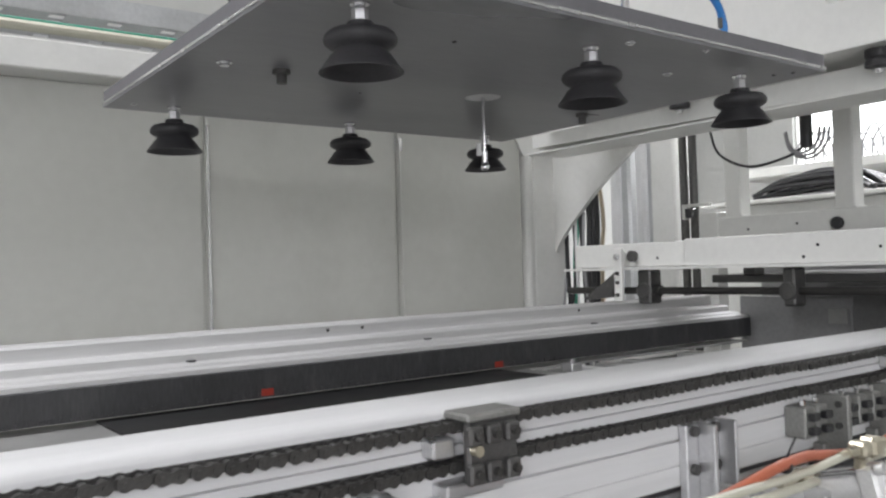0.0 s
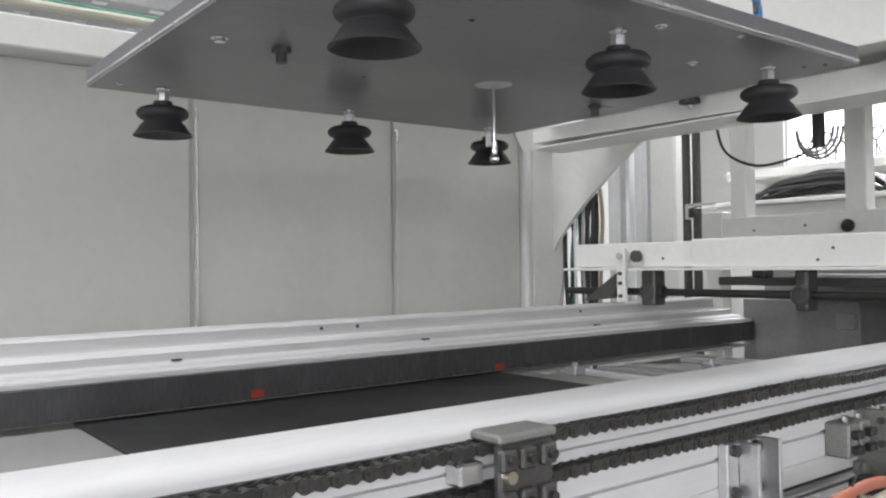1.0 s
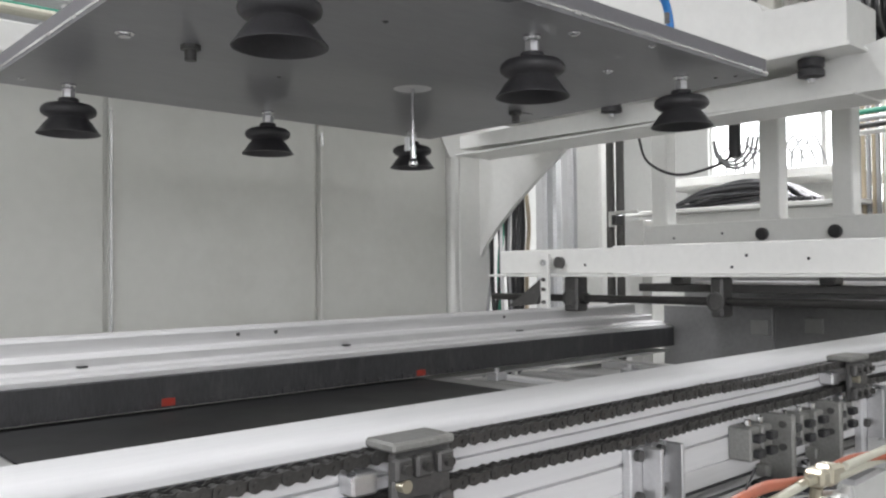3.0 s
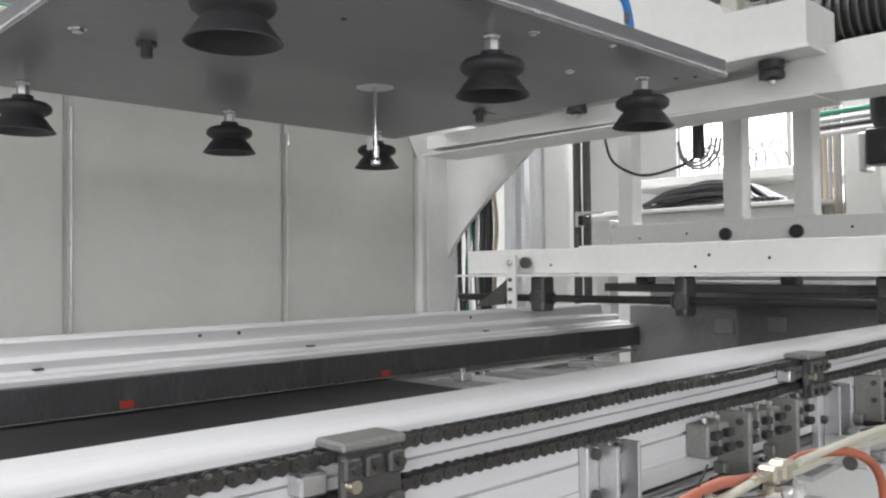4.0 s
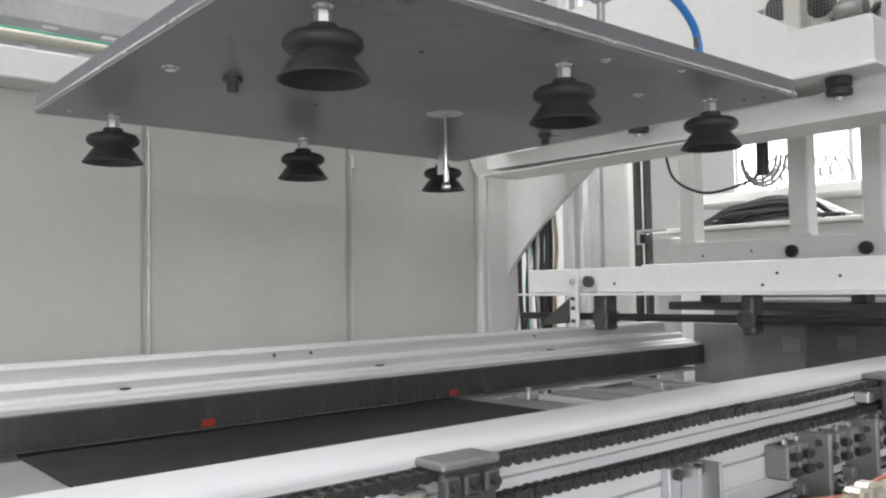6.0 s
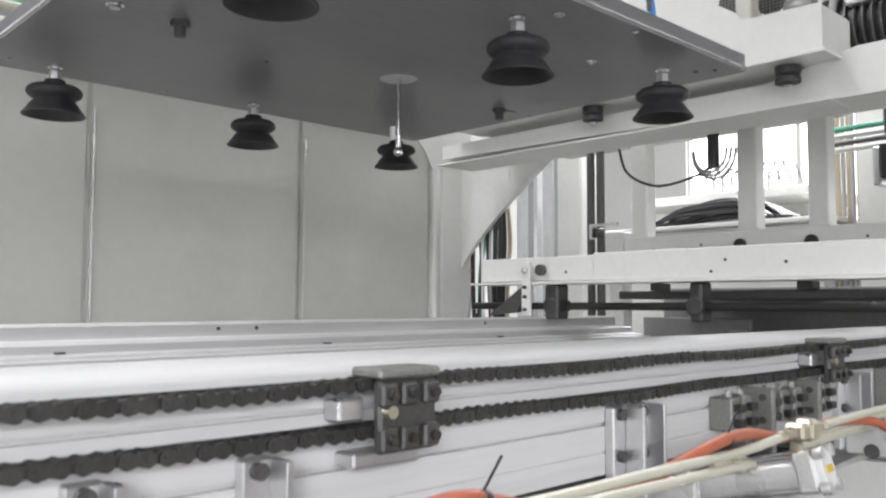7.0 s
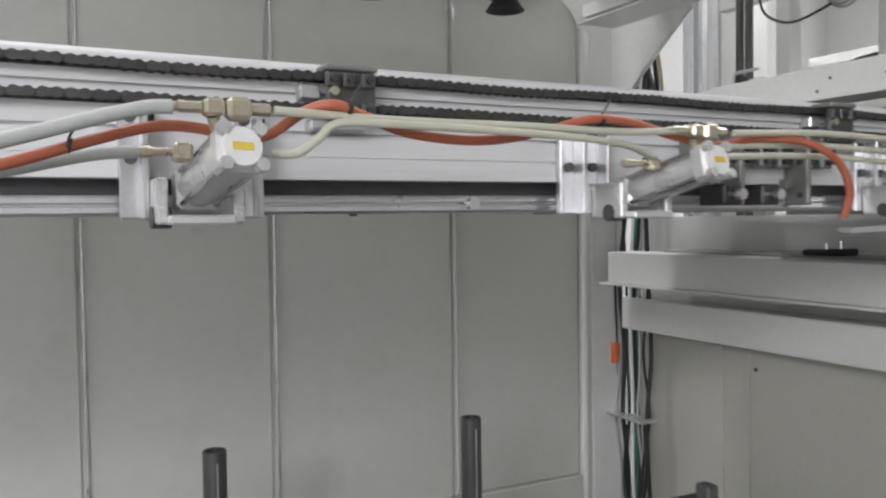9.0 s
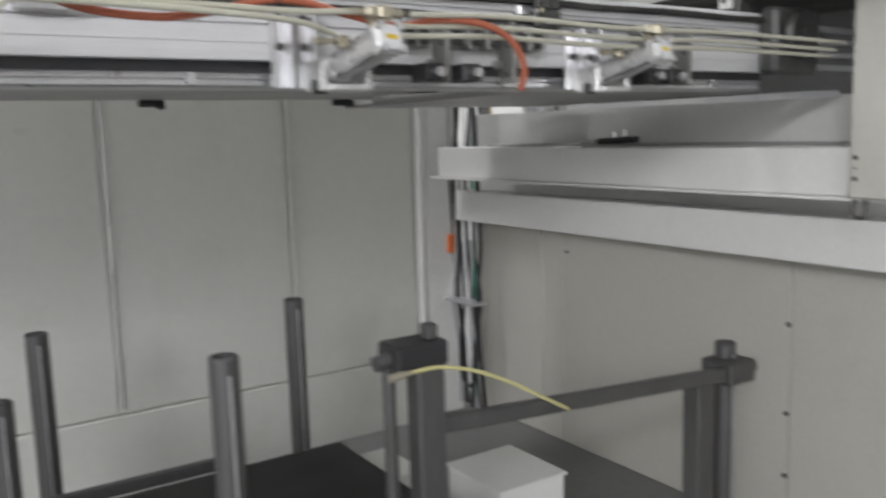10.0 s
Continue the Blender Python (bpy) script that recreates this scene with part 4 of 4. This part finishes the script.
bm = B(); rod(bm, (2.31, 1.93, 1.245), (2.31, 2.11, 1.238), 0.012, 14)
part("body", bm, BLACKPAINT, hd)
for a, b in (((2.31, 1.98, 1.25), (2.31, 1.98, 1.278)), ((2.31, 2.03, 1.25), (2.31, 2.03, 1.27)), ((2.31, 2.11, 1.238), (2.31, 2.2, 1.236))):
    bm = B(); rod(bm, a, b, 0.006, 10)
    part("stem", bm, STEEL, hd)
cp = thing("side_post", (2.14, 1.0, 1.103), "cream painted upright post with bolt holes", "post")
bm = B(); box(bm, 2.115, 2.162, 0.94, 1.076, 1.103, 1.80, 0.004)
part("post", bm, CREAM, cp)
for z in (1.20, 1.175, 1.15):
    bm = B(); rod(bm, (2.115, 1.06, z), (2.112, 1.06, z), 0.006 if z != 1.175 else 0.003, 12)
    part("bolt", bm, BLACKPAINT, cp)
lk = thing("latch", (2.13, 1.06, 1.03), "small dark steel latch loop on the post", "latch")
bm = B(); pipe(bm, [(2.145, 1.07, 1.094), (2.135, 1.07, 1.09), (2.135, 1.07, 1.06), (2.135, 1.04, 1.06), (2.135, 1.04, 1.09), (2.14, 1.045, 1.094)], 0.005, 8)
part("loop", bm, BLOCK, lk)
# long flat arm with dark drum at the rail's end
PLACE[0] = FRONT
bm = B(); extrude(bm, [(1.33, 1.348), (2.25, 1.3725), (2.25, 1.3885), (2.1, 1.386), (1.8, 1.374), (1.33, 1.357)], 1.18, 1.205, "y")
solid("tapered_guide", bm, ALU_RAW, "flat tapered aluminium guide arm under the rail end", "arm")
dr = thing("sprocket_drum", (2.0, 1.2, 1.40), "dark oily sprocket housing at the rail's end", "sprocket")
bm = B(); box(bm, 1.90, 2.07, 1.125, 1.172, 1.42, 1.57, 0.01)
part("housing", bm, BLOCK, dr)
bm = B(); lathe(bm, (1.98, 1.12, 1.51), (0, -1, 0), [(0.055, 0), (0.058, 0.006), (0.05, 0.018), (0.02, 0.02), (0.02, 0.03), (0.004, 0.03)], 30)
part("wheel", bm, DARKSTEEL, dr)
for z in (1.44, 1.47, 1.50, 1.53):
    bm = B(); box(bm, 2.075, 2.3, 1.14, 1.172, z - 0.006, z + 0.006, 0.002)
    part("bar", bm, ALU_RAW, dr)
for x in (1.02, 1.16, 1.49, 1.62):
    vb = thing("valve_bracket", (x, 1.15, 1.395), "thin worn aluminium valve bracket on the rail", "bracket", "valve brackets")
    bm = B(); box(bm, x, x + 0.010, 1.13, 1.174, 1.395, 1.50, 0.002)
    part("plate", bm, WORN, vb)
    bm = B(); box(bm, x - 0.012, x + 0.024, 1.158, 1.174, 1.42, 1.436, 0.002)
    part("foot", bm, WORN, vb)
    for z in (1.41, 1.46, 1.488):
        bm = B(); rod(bm, (x, 1.142, z), (x - 0.004, 1.142, z), 0.0045, 10)
        part("screw", bm, BLOCK, vb)
for x in (0.955, 0.985, 1.05, 1.09, 1.13, 1.185, 1.225, 1.55):
    vk = thing("valve_block", (x, 1.16, 1.45), "small grey valve block with black plug sockets", "valve", "valve blocks on the rail")
    bm = B(); box(bm, x - 0.012, x + 0.012, 1.145, 1.1745, 1.452, 1.492, 0.002)
    part("body", bm, WORN, vk)
    for z in (1.462, 1.480):
        bm = B(); box(bm, x - 0.008, x + 0.008, 1.135, 1.1448, z - 0.005, z + 0.005, 0.0015)
        part("socket", bm, BLACKPAINT, vk)
    bm = B(); rod(bm, (x, 1.155, 1.492), (x, 1.155, 1.500), 0.004, 8)
    part("stud", bm, STEEL, vk)
for x in (0.985, 1.06, 1.50, 1.56):
    v = thing("valve", (x, 1.12, 1.40), "small dark pneumatic valve with a silver coil", "valve", "valves under the rail")
    bm = B(); box(bm, x - 0.018, x + 0.018, 1.11, 1.16, 1.395, 1.425, 0.003)
    part("body", bm, BLACKPAINT, v)
    bm = B(); rod(bm, (x, 1.11, 1.41), (x, 1.092, 1.41), 0.008, 12)
    part("coil", bm, STEEL, v)

PLACE[0] = AS_IS
# ---- cables in the corner ----
cb = thing("cable_bundle", (2.32, 2.96, 0.0), "bundle of black and white cables hung down the column", "cables")
for k in range(9):
    y = 2.86 + 0.026 * k
    m = (CABLE, CABLE, GREYCABLE, CABLE, LABELWHITE, CABLE, CABLE, GREYCABLE, CABLE)[k]
    w = [(2.33 + random.uniform(-0.02, 0.02), y + random.uniform(-0.012, 0.012), z) for z in (2.05, 1.7, 1.4, 1.1, 0.8, 0.55, 0.3, 0.05)]
    bm = B(); pipe(bm, w, 0.006 + 0.003 * (k % 3 == 0), 8, 6)
    part("cable", bm, m, cb)
bm = B(); rod(bm, (2.30, 3.045, 0.75), (2.30, 3.04, 0.83), 0.016, 14)
part("plug", bm, ORANGEPLUG, cb, "bright orange cable plug")
bm = B(); box(bm, 2.26, 2.34, 2.83, 3.08, 0.535, 0.545, 0.002)
part("cable_bracket", bm, ALU_RAW, cb)
lp = thing("cable_loop", (2.32, 2.9, 0.12), "loose black cable loop hanging from the bracket", "cable")
bm = B(); pipe(bm, [(2.30, 2.86, 0.53), (2.29, 2.84, 0.35), (2.29, 2.87, 0.2), (2.30, 2.95, 0.15), (2.31, 3.0, 0.25), (2.31, 2.98, 0.5)], 0.008, 8)
part("cable", bm, CABLE, lp)

# ---- posts of the stacking station ----
sl = thing("sheet_stack", (1.0, 1.8, 0.13), "stack of black plastic sheets on a low grey pallet", "sheet stack")
for k in range(12):
    o = random.uniform(-0.004, 0.004)
    bm = B(); box(bm, 0.50 + o, 1.272 + o, 1.40 + o, 2.14 - o, 0.136 + k * 0.02, 0.1555 + k * 0.02, 0.001)
    part("sheet", bm, BOARD, sl)
pa = thing("pallet", (0.9, 1.77, 0), "low grey plastic pallet under the sheet stack", "pallet")
bm = B(); box(bm, 0.46, 1.36, 1.36, 2.2, 0.11, 0.135, 0.003)
part("deck", bm, TABLE, pa)
for x in (0.48, 0.87, 1.26):
    bm = B(); box(bm, x, x + 0.08, 1.38, 2.18, 0, 0.1095, 0.004)
    part("runner", bm, TABLE, pa)


def tube_post(x, y, z0, z1, r=0.031):
    t = thing("guide_post", (x, y, z0), "dark round steel guide post standing upright", "post", "guide posts of the stack")
    bm = B(); lathe(bm, (x, y, z0), (0, 0, 1), [(r, 0), (r, z1 - z0 - 0.004), (r - 0.003, z1 - z0), (r - 0.008, z1 - z0 - 0.001), (r - 0.009, z1 - z0 - 0.03)], 24)
    part("tube", bm, TUBE, t)
    # Narrow bright strip along the front of the dark tube.
    bm = B(); box(bm, x - 0.002, x + 0.003, y - r - 0.002, y - r + 0.004, z0 + 0.01, z1 - 0.03, 0.001)
    part("weld_seam", bm, ALU_RAW, t, "narrow bright strip up the front")
    bm = B(); lathe(bm, (x, y, z0), (0, 0, 1), [(0.055, 0), (0.055, 0.006), (r + 0.002, 0.008), (r + 0.001, 0.012)], 24)
    part("foot", bm, TUBE, t)


tube_post(0.523, 2.49, 0, 0.764)
tube_post(1.295, 2.49, 0, 0.757)
tube_post(0.672, 1.322, 0, 0.922, 0.026)
tube_post(0.39, 2.12, 0, 0.69, 0.028)
tube_post(2.0, 1.325, 0, 0.725, 0.027)
bm = B(); box(bm, 0.45, 0.98, 2.235, 2.26, 0.34, 0.375, 0.003); box(bm, 0.455, 0.485, 2.236, 2.259, 0, 0.34, 0.002); box(bm, 0.94, 0.97, 2.236, 2.259, 0, 0.34, 0.002)
solid("stop_rail", bm, TUBE, "dark steel stop rail beside the sheet stack", "rail")
cl = thing("clamp_stand", (1.02, 1.3, 0.0), "dark double post stand with a hose clamp", "stand")
bm = B(); rod(bm, (0.99, 1.32, 0), (0.99, 1.32, 0.86), 0.013, 16)
part("thin_post", bm, TUBE, cl)
bm = B(); box(bm, 1.022, 1.082, 1.26, 1.31, 0, 0.86, 0.004)
part("square_post", bm, TUBE, cl)
bm = B(); box(bm, 0.975, 1.09, 1.255, 1.335, 0.845, 0.895, 0.006)
part("clamp", bm, BLACKPAINT, cl)
bm = B(); rod(bm, (0.945, 1.29, 0.862), (0.976, 1.29, 0.868), 0.015, 14)
part("clamp_screw", bm, BLOCK, cl)
bm = B(); box(bm, 1.05, 1.075, 1.27, 1.30, 0.8955, 0.925, 0.003)
part("stop", bm, BLOCK, cl)
bm = B(); rod(bm, (0.955, 1.255, 0.842), (0.985, 1.25, 0.846), 0.008, 12); rod(bm, (0.985, 1.25, 0.846), (1.0, 1.25, 0.847), 0.005, 12)
part("nozzle", bm, BRASS, cl)
bm = B(); pipe(bm, [(1.0, 1.25, 0.847), (1.06, 1.25, 0.846), (1.14, 1.25, 0.825), (1.225, 1.25, 0.786), (1.31, 1.25, 0.738), (1.394, 1.26, 0.69)], 0.0042)
solid("yellow_hose", bm, YELLOWHOSE, "thin pale yellow hose arching from the clamp", "hose")
p0, p1 = Vector((1.05, 1.285, 0.72)), Vector((2.02, 1.285, 0.652))
q = (p1 - p0).to_track_quat("X", "Z").to_matrix()
tbm = B()
box(tbm, (p0.x + p1.x) / 2 - (p1 - p0).length / 2, (p0.x + p1.x) / 2 + (p1 - p0).length / 2, 1.275, 1.295, 0.686 - 0.018, 0.686 + 0.018, 0.003, q)
arm = thing("clamped_crossbar", (1.5, 1.285, 0.6), "dark steel crossbar clamped to two posts", "bar")
part("bar", tbm, TUBE, arm)
bm = B(); box(bm, 1.945, 2.045, 1.262, 1.36, 0.625, 0.685, 0.006)
part("clamp", bm, BLOCK, arm)
bm = B(); rod(bm, (2.045, 1.31, 0.655), (2.09, 1.31, 0.645), 0.018, 12)
part("clamp_screw", bm, BLOCK, arm)
bm = B(); box(bm, 1.865, 1.925, 1.297, 1.35, 0.0, 0.645, 0.004)
solid("square_post", bm, TUBE, "dark square steel post beside the round one", "post")
wb = thing("floor_box", (1.55, 1.69, 0), "white sheet metal box standing on the floor", "box")
bm = B(); box(bm, 1.44, 1.66, 1.57, 1.81, 0, 0.366, 0.006)
part("body", bm, WHITE, wb)
bm = B(); box(bm, 1.435, 1.665, 1.565, 1.815, 0.3665, 0.374, 0.002)
part("lid", bm, WHITE, wb)
ws = thing("light_sheet", (1.4, 2.0, 0), "pale sheet leaning low beside the stack", "sheet")
bm = B(); box(bm, 1.30, 1.42, 1.90, 2.12, 0.135, 0.33, 0.003)
part("sheet", bm, WHITE, ws)

# ---- the station beyond the portal ----
for k, y in enumerate((3.36, 3.29, 3.2, 3.13)):
    bm = B(); box(bm, 3.0, 3.06, y - 0.03, y + 0.028, 0.0, 3.2, 0.012)
    solid("cover_profile", bm, ZINC if k % 2 else ALU, "tall aluminium cover profile of the far column", "profile", "cover profiles")
bm = B(); box(bm, 2.98, 3.14, 2.98, 3.12, 0, 3.2, 0.01)
solid("station_column", bm, WHITE, "white square column of the far station", "column")
for y in (2.645, 2.60):
    bm = B(); rod(bm, (2.60, y, 0.0), (2.60, y, 3.0), 0.016, 14)
    solid("guide_rod", bm, BLOCK, "dark vertical guide rod of the far station", "rod", "guide rods")
ls = thing("limit_switch", (2.5, 2.5, 1.86), "white bracket with a small black limit switch", "switch")
bm = B(); box(bm, 2.47, 2.485, 2.44, 2.56, 1.885, 1.895, 0.001); box(bm, 2.47, 2.485, 2.545, 2.56, 1.84, 1.885, 0.001)
part("bracket", bm, WHITE, ls)
bm = B(); box(bm, 2.46, 2.50, 2.515, 2.54, 1.845, 1.88, 0.003)
part("switch", bm, BLACKPAINT, ls)
for y, r, m in ((3.145, 0.010, GREEN), (3.115, 0.006, LABELWHITE), (3.07, 0.011, CABLE), (3.045, 0.009, BLOCK), (3.02, 0.010, CABLE), (2.992, 0.009, TANCABLE)):
    w = random.uniform(-0.012, 0.012)
    bm = B(); pipe(bm, [(2.5, y, 0.0), (2.5, y, 0.9), (2.5, y - w, 1.65), (2.52, y + w, 1.85), (2.5, y - w, 2.0), (2.46, y + w, 2.2)], r, 8)
    solid("flexible_conduit", bm, m, "flexible conduit rising behind the gusset", "conduit", "conduits behind the gusset")
cab = thing("control_cabinet", (3.6, 2.4, 1.3), "white sheet metal cabinet of the far station", "cabinet")
bm = B(); box(bm, 3.3, 4.0, 2.05, 3.0, 0.0, 1.93, 0.006)
part("body", bm, WHITE, cab)
bm = B(); box(bm, 3.25, 4.05, 2.0, 3.05, 1.931, 1.95, 0.003)
part("top", bm, WHITE, cab)
bm = B(); box(bm, 3.55, 4.2, 2.2, 3.1, 2.08, 2.12, 0.003)
part("shelf", bm, WHITE, cab)
bm = B(); box(bm, 3.9, 3.95, 2.2, 3.1, 1.95, 2.08, 0.003)
part("back", bm, WHITE, cab)
heap = thing("cable_heap", (3.4, 2.5, 1.95), "heap of black and grey cables on the cabinet", "cables")
for k in range(14):
    s, z = random.uniform(-0.06, 0.06), 1.962 + 0.005 * k
    bm = B(); pipe(bm, [(3.32 + s, 2.83 - 0.01 * k, z - 0.012), (3.36 + s, 2.68, z + random.uniform(0, 0.03)), (3.4 + s, 2.5 + s, z + 0.025 * (k % 3)), (3.38 + s, 2.36, z + 0.02), (3.34 + s, 2.24 - s, 1.965)], 0.009 + 0.003 * (k % 2), 8, 6)
    part("cable", bm, CABLE if k % 3 else GREYCABLE, heap)
wires = thing("wire_loops", (3.6, 2.4, 2.12), "loops of thin grey wires on the upper shelf", "cables")
for k in range(10):
    y = 2.25 + 0.045 * k
    bm = B(); pipe(bm, [(3.62, y, 2.125), (3.6, y + 0.02, 2.2), (3.62, y + 0.06, 2.25 + random.uniform(-0.02, 0.02)), (3.64, y + 0.12, 2.2), (3.65, y + 0.13, 2.128)], 0.005, 6, 6)
    part("wire", bm, GREYCABLE, wires)
tubes = thing("tube_row", (3.4, 2.05, 1.5), "row of vertical tan and grey tubes", "tubes")
for k in range(7):
    y = 2.05 - 0.02 * k
    bm = B(); rod(bm, (3.42, y, 0.0), (3.42 + random.uniform(-0.01, 0.01), y, 2.38), 0.009, 10)
    part("tube", bm, TANCABLE if k % 2 else GREYCABLE, tubes)
bm = B(); box(bm, 3.35, 3.42, 1.80, 1.93, 0.0, 2.36, 0.004)
solid("station_column", bm, WHITE, "white plate column of the far station", "column")
hb = thing("loop_coil", (2.2, 1.62, 2.0), "coiled grey hose hanging behind the portal beam", "hose")
bm = B()
for j in range(3):
    pipe(bm, [(2.3 + 0.012 * j, 1.98 + 0.055 * math.cos(a) * (1 + 0.15 * j), 2.075 - 0.0 + 0.07 * math.sin(a) * (1 + 0.12 * j)) for a in [math.pi + math.pi * i / 6 for i in range(7)]], 0.0042, 8, 5)
part("coil", bm, GREYCABLE, hb)
bm = B(); rod(bm, (2.32, 1.98, 2.188), (2.32, 1.98, 2.02), 0.018, 14)
part("gland", bm, BLACKPAINT, hb)
bm = B(); pipe(bm, [(2.32, 1.98, 2.03), (2.32, 2.05, 2.0), (2.35, 2.2, 1.99), (2.38, 2.33, 2.05), (2.4, 2.38, 2.15)], 0.0045, 8)
part("cable", bm, CABLE, hb)
mo = thing("drive_motor", (2.9, 1.5, 2.0), "black servo motor hanging below the far pipes", "motor")
bm = B(); box(bm, 2.9, 3.0, 1.60, 1.70, 2.02, 2.14, 0.006)
part("body", bm, BLACKPAINT, mo)
bm = B(); box(bm, 2.91, 2.99, 1.70, 1.725, 2.0, 2.13, 0.004)
part("flange", bm, ALU_RAW, mo)
bm = B(); pipe(bm, [(2.93, 1.67, 2.3), (2.93, 1.67, 2.18), (2.92, 1.64, 2.12), (2.9, 1.6, 2.04), (2.92, 1.5, 2.02)], 0.02, 10)
part("cable", bm, CABLE, mo)
bm = B(); rod(bm, (2.96, 1.65, 2.14), (2.96, 1.65, 2.26), 0.02, 12)
part("neck", bm, BLOCK, mo)
bm = B(); box(bm, 3.0, 3.1, 1.58, 1.72, 2.255, 2.275, 0.003); box(bm, 3.06, 3.22, 1.14, 1.2, 0, 2.17, 0.004); box(bm, 2.94, 3.02, 1.63, 1.67, 2.26, 2.275, 0.003)
solid("pipe_support", bm, WHITE, "white upright that carries the overhead pipes", "post")
for k, m in enumerate((GREEN, ZINC, BLOCK, WHITE)):
    bm = B(); rod(bm, (3.1 + 0.03 * k, 0.2, 2.28 - 0.02 * k), (3.1 + 0.03 * k, 2.0, 2.24 - 0.02 * k), 0.010, 10)
    solid("overhead_pipe", bm, m, "thin painted overhead pipe of the far station", "pipe", "overhead pipes")
bm = B(); box(bm, 3.6, 4.6, 0.6, 1.95, 0.0, 1.98, 0.006)
cab2 = solid("white_cabinet", bm, WHITE, "white panelled cabinet further down the line", "cabinet")
bm = B(); box(bm, 3.59, 3.598, 1.25, 1.27, 0.9, 1.97, 0.002)
solid("panel_joint", bm, ZINC, "metal joint strip on the far cabinet", "strip")
# above the portal: fan, motor with fins, cabinet
bm = B(); box(bm, 2.142, 2.62, 0.85, 2.1, 2.188, 2.1995, 0.002)
solid("motor_platform", bm, WHITE, "white sheet metal platform behind the portal beam", "platform")
for y, z, r in ((1.955, 2.542, 0.046), (1.822, 2.527, 0.052)):
    fan = thing("cooling_fan", (2.43, y, 2.2), "round grey cooling fan with a mesh guard", "fan", "fans over the portal")
    bm = B(); rod(bm, (2.40, y, z), (2.46, y, z), r, 28)
    part("housing", bm, WHITE, fan)
    bm = B(); rod(bm, (2.398, y, z), (2.4, y, z), r * 0.9, 28)
    part("grille", bm, WORN, fan, "dull grey fan grille")
    bm = B(); box(bm, 2.415, 2.445, y - 0.02, y + 0.02, 2.2, z - r + 0.004, 0.003)
    part("stand", bm, WHITE, fan)
    bm = B()
    for k in range(-4, 5):
        w = math.sqrt(max(0.0, (r - 0.003) ** 2 - (k * 0.011) ** 2))
        rod(bm, (2.397, y + k * 0.011, z - w), (2.397, y + k * 0.011, z + w), 0.0014, 6)
        rod(bm, (2.396, y - w, z + k * 0.011), (2.396, y + w, z + k * 0.011), 0.0014, 6)
    part("guard", bm, GUARD, fan)
gm = thing("gear_motor", (2.45, 1.745, 2.2), "small grey rounded gear motor on a pedestal", "motor")
bm = B(); lathe(bm, (2.42, 1.79, 2.482), (0, -1, 0), [(0.02, 0), (0.032, 0.006), (0.037, 0.02), (0.037, 0.075), (0.03, 0.088), (0.012, 0.092)], 26)
part("body", bm, WORN, gm)
bm = B(); box(bm, 2.40, 2.44, 1.73, 1.76, 2.2, 2.447, 0.004)
part("pedestal", bm, WHITE, gm)
em = thing("electric_motor", (2.45, 1.55, 2.2), "dark finned electric motor on the portal beam", "motor")
bm = B(); rod(bm, (2.47, 1.69, 2.40), (2.47, 1.36, 2.40), 0.085, 28)
part("body", bm, BLACKPAINT, em)
for k in range(13):
    y = 1.68 - 0.024 * k
    bm = B(); rod(bm, (2.47, y, 2.40), (2.47, y - 0.006, 2.40), 0.1, 28)
    part("fin", bm, BLOCK, em)
bm = B(); box(bm, 2.40, 2.54, 1.42, 1.64, 2.2, 2.31, 0.004)
part("foot", bm, BLOCK, em)
bm = B(); box(bm, 2.36, 2.40, 1.50, 1.60, 2.44, 2.51, 0.005)
part("terminal_box", bm, ALU_RAW, em)
bm = B(); box(bm, 2.38, 2.7, 0.9, 1.28, 2.2, 2.75, 0.01)
solid("motor_cover", bm, BLOCK, "dark motor cover on the portal", "cover")
bm = B(); box(bm, 2.28, 2.33, 1.83, 1.88, 2.2, 3.0, 0.004)
solid("upright_post", bm, CREAM, "cream square upright over the portal", "post")
bm = B(); pipe(bm, [(2.1, 1.56, 2.21), (2.1, 1.555, 2.26), (2.1, 1.537, 2.32), (2.1, 1.525, 2.41), (2.12, 1.52, 2.45), (2.2, 1.53, 2.47), (2.36, 1.55, 2.48)], 0.008, 8)
solid("grey_cable", bm, GREYCABLE, "light grey cable rising from the portal beam", "cable")
bm = B(); box(bm, 2.60, 2.68, 1.1, 2.42, 2.62, 2.69, 0.004)
solid("upper_rail", bm, WHITE, "white transverse rail over the uprights", "beam")
uc = thing("upper_cabinet", (2.775, 2.3, 2.22), "white sheet metal panel above the far station", "panel")
bm = B(); box(bm, 2.75, 2.8, 1.75, 2.9, 2.22, 3.2, 0.004)
part("sheet", bm, WHITE, uc)
for y in (1.9, 2.75):
    bm = B(); rod(bm, (2.775, y, 3.2), (2.775, y, 5.0), 0.01, 8)
    part("hanger_rod", bm, ZINC, uc)

pl = thing("portal_leg", (2.07, 0.35, 0), "white square leg that carries the portal beam", "column")
bm = B(); box(bm, 2.0, 2.14, 0.3, 0.42, 0, 2.0925, 0.006)
part("post", bm, WHITE, pl)
bm = B(); box(bm, 2.50, 2.56, 2.435, 2.495, 0, 1.7675, 0.004)
solid("beam_leg", bm, WHITE, "white square leg under the knob beam", "post")
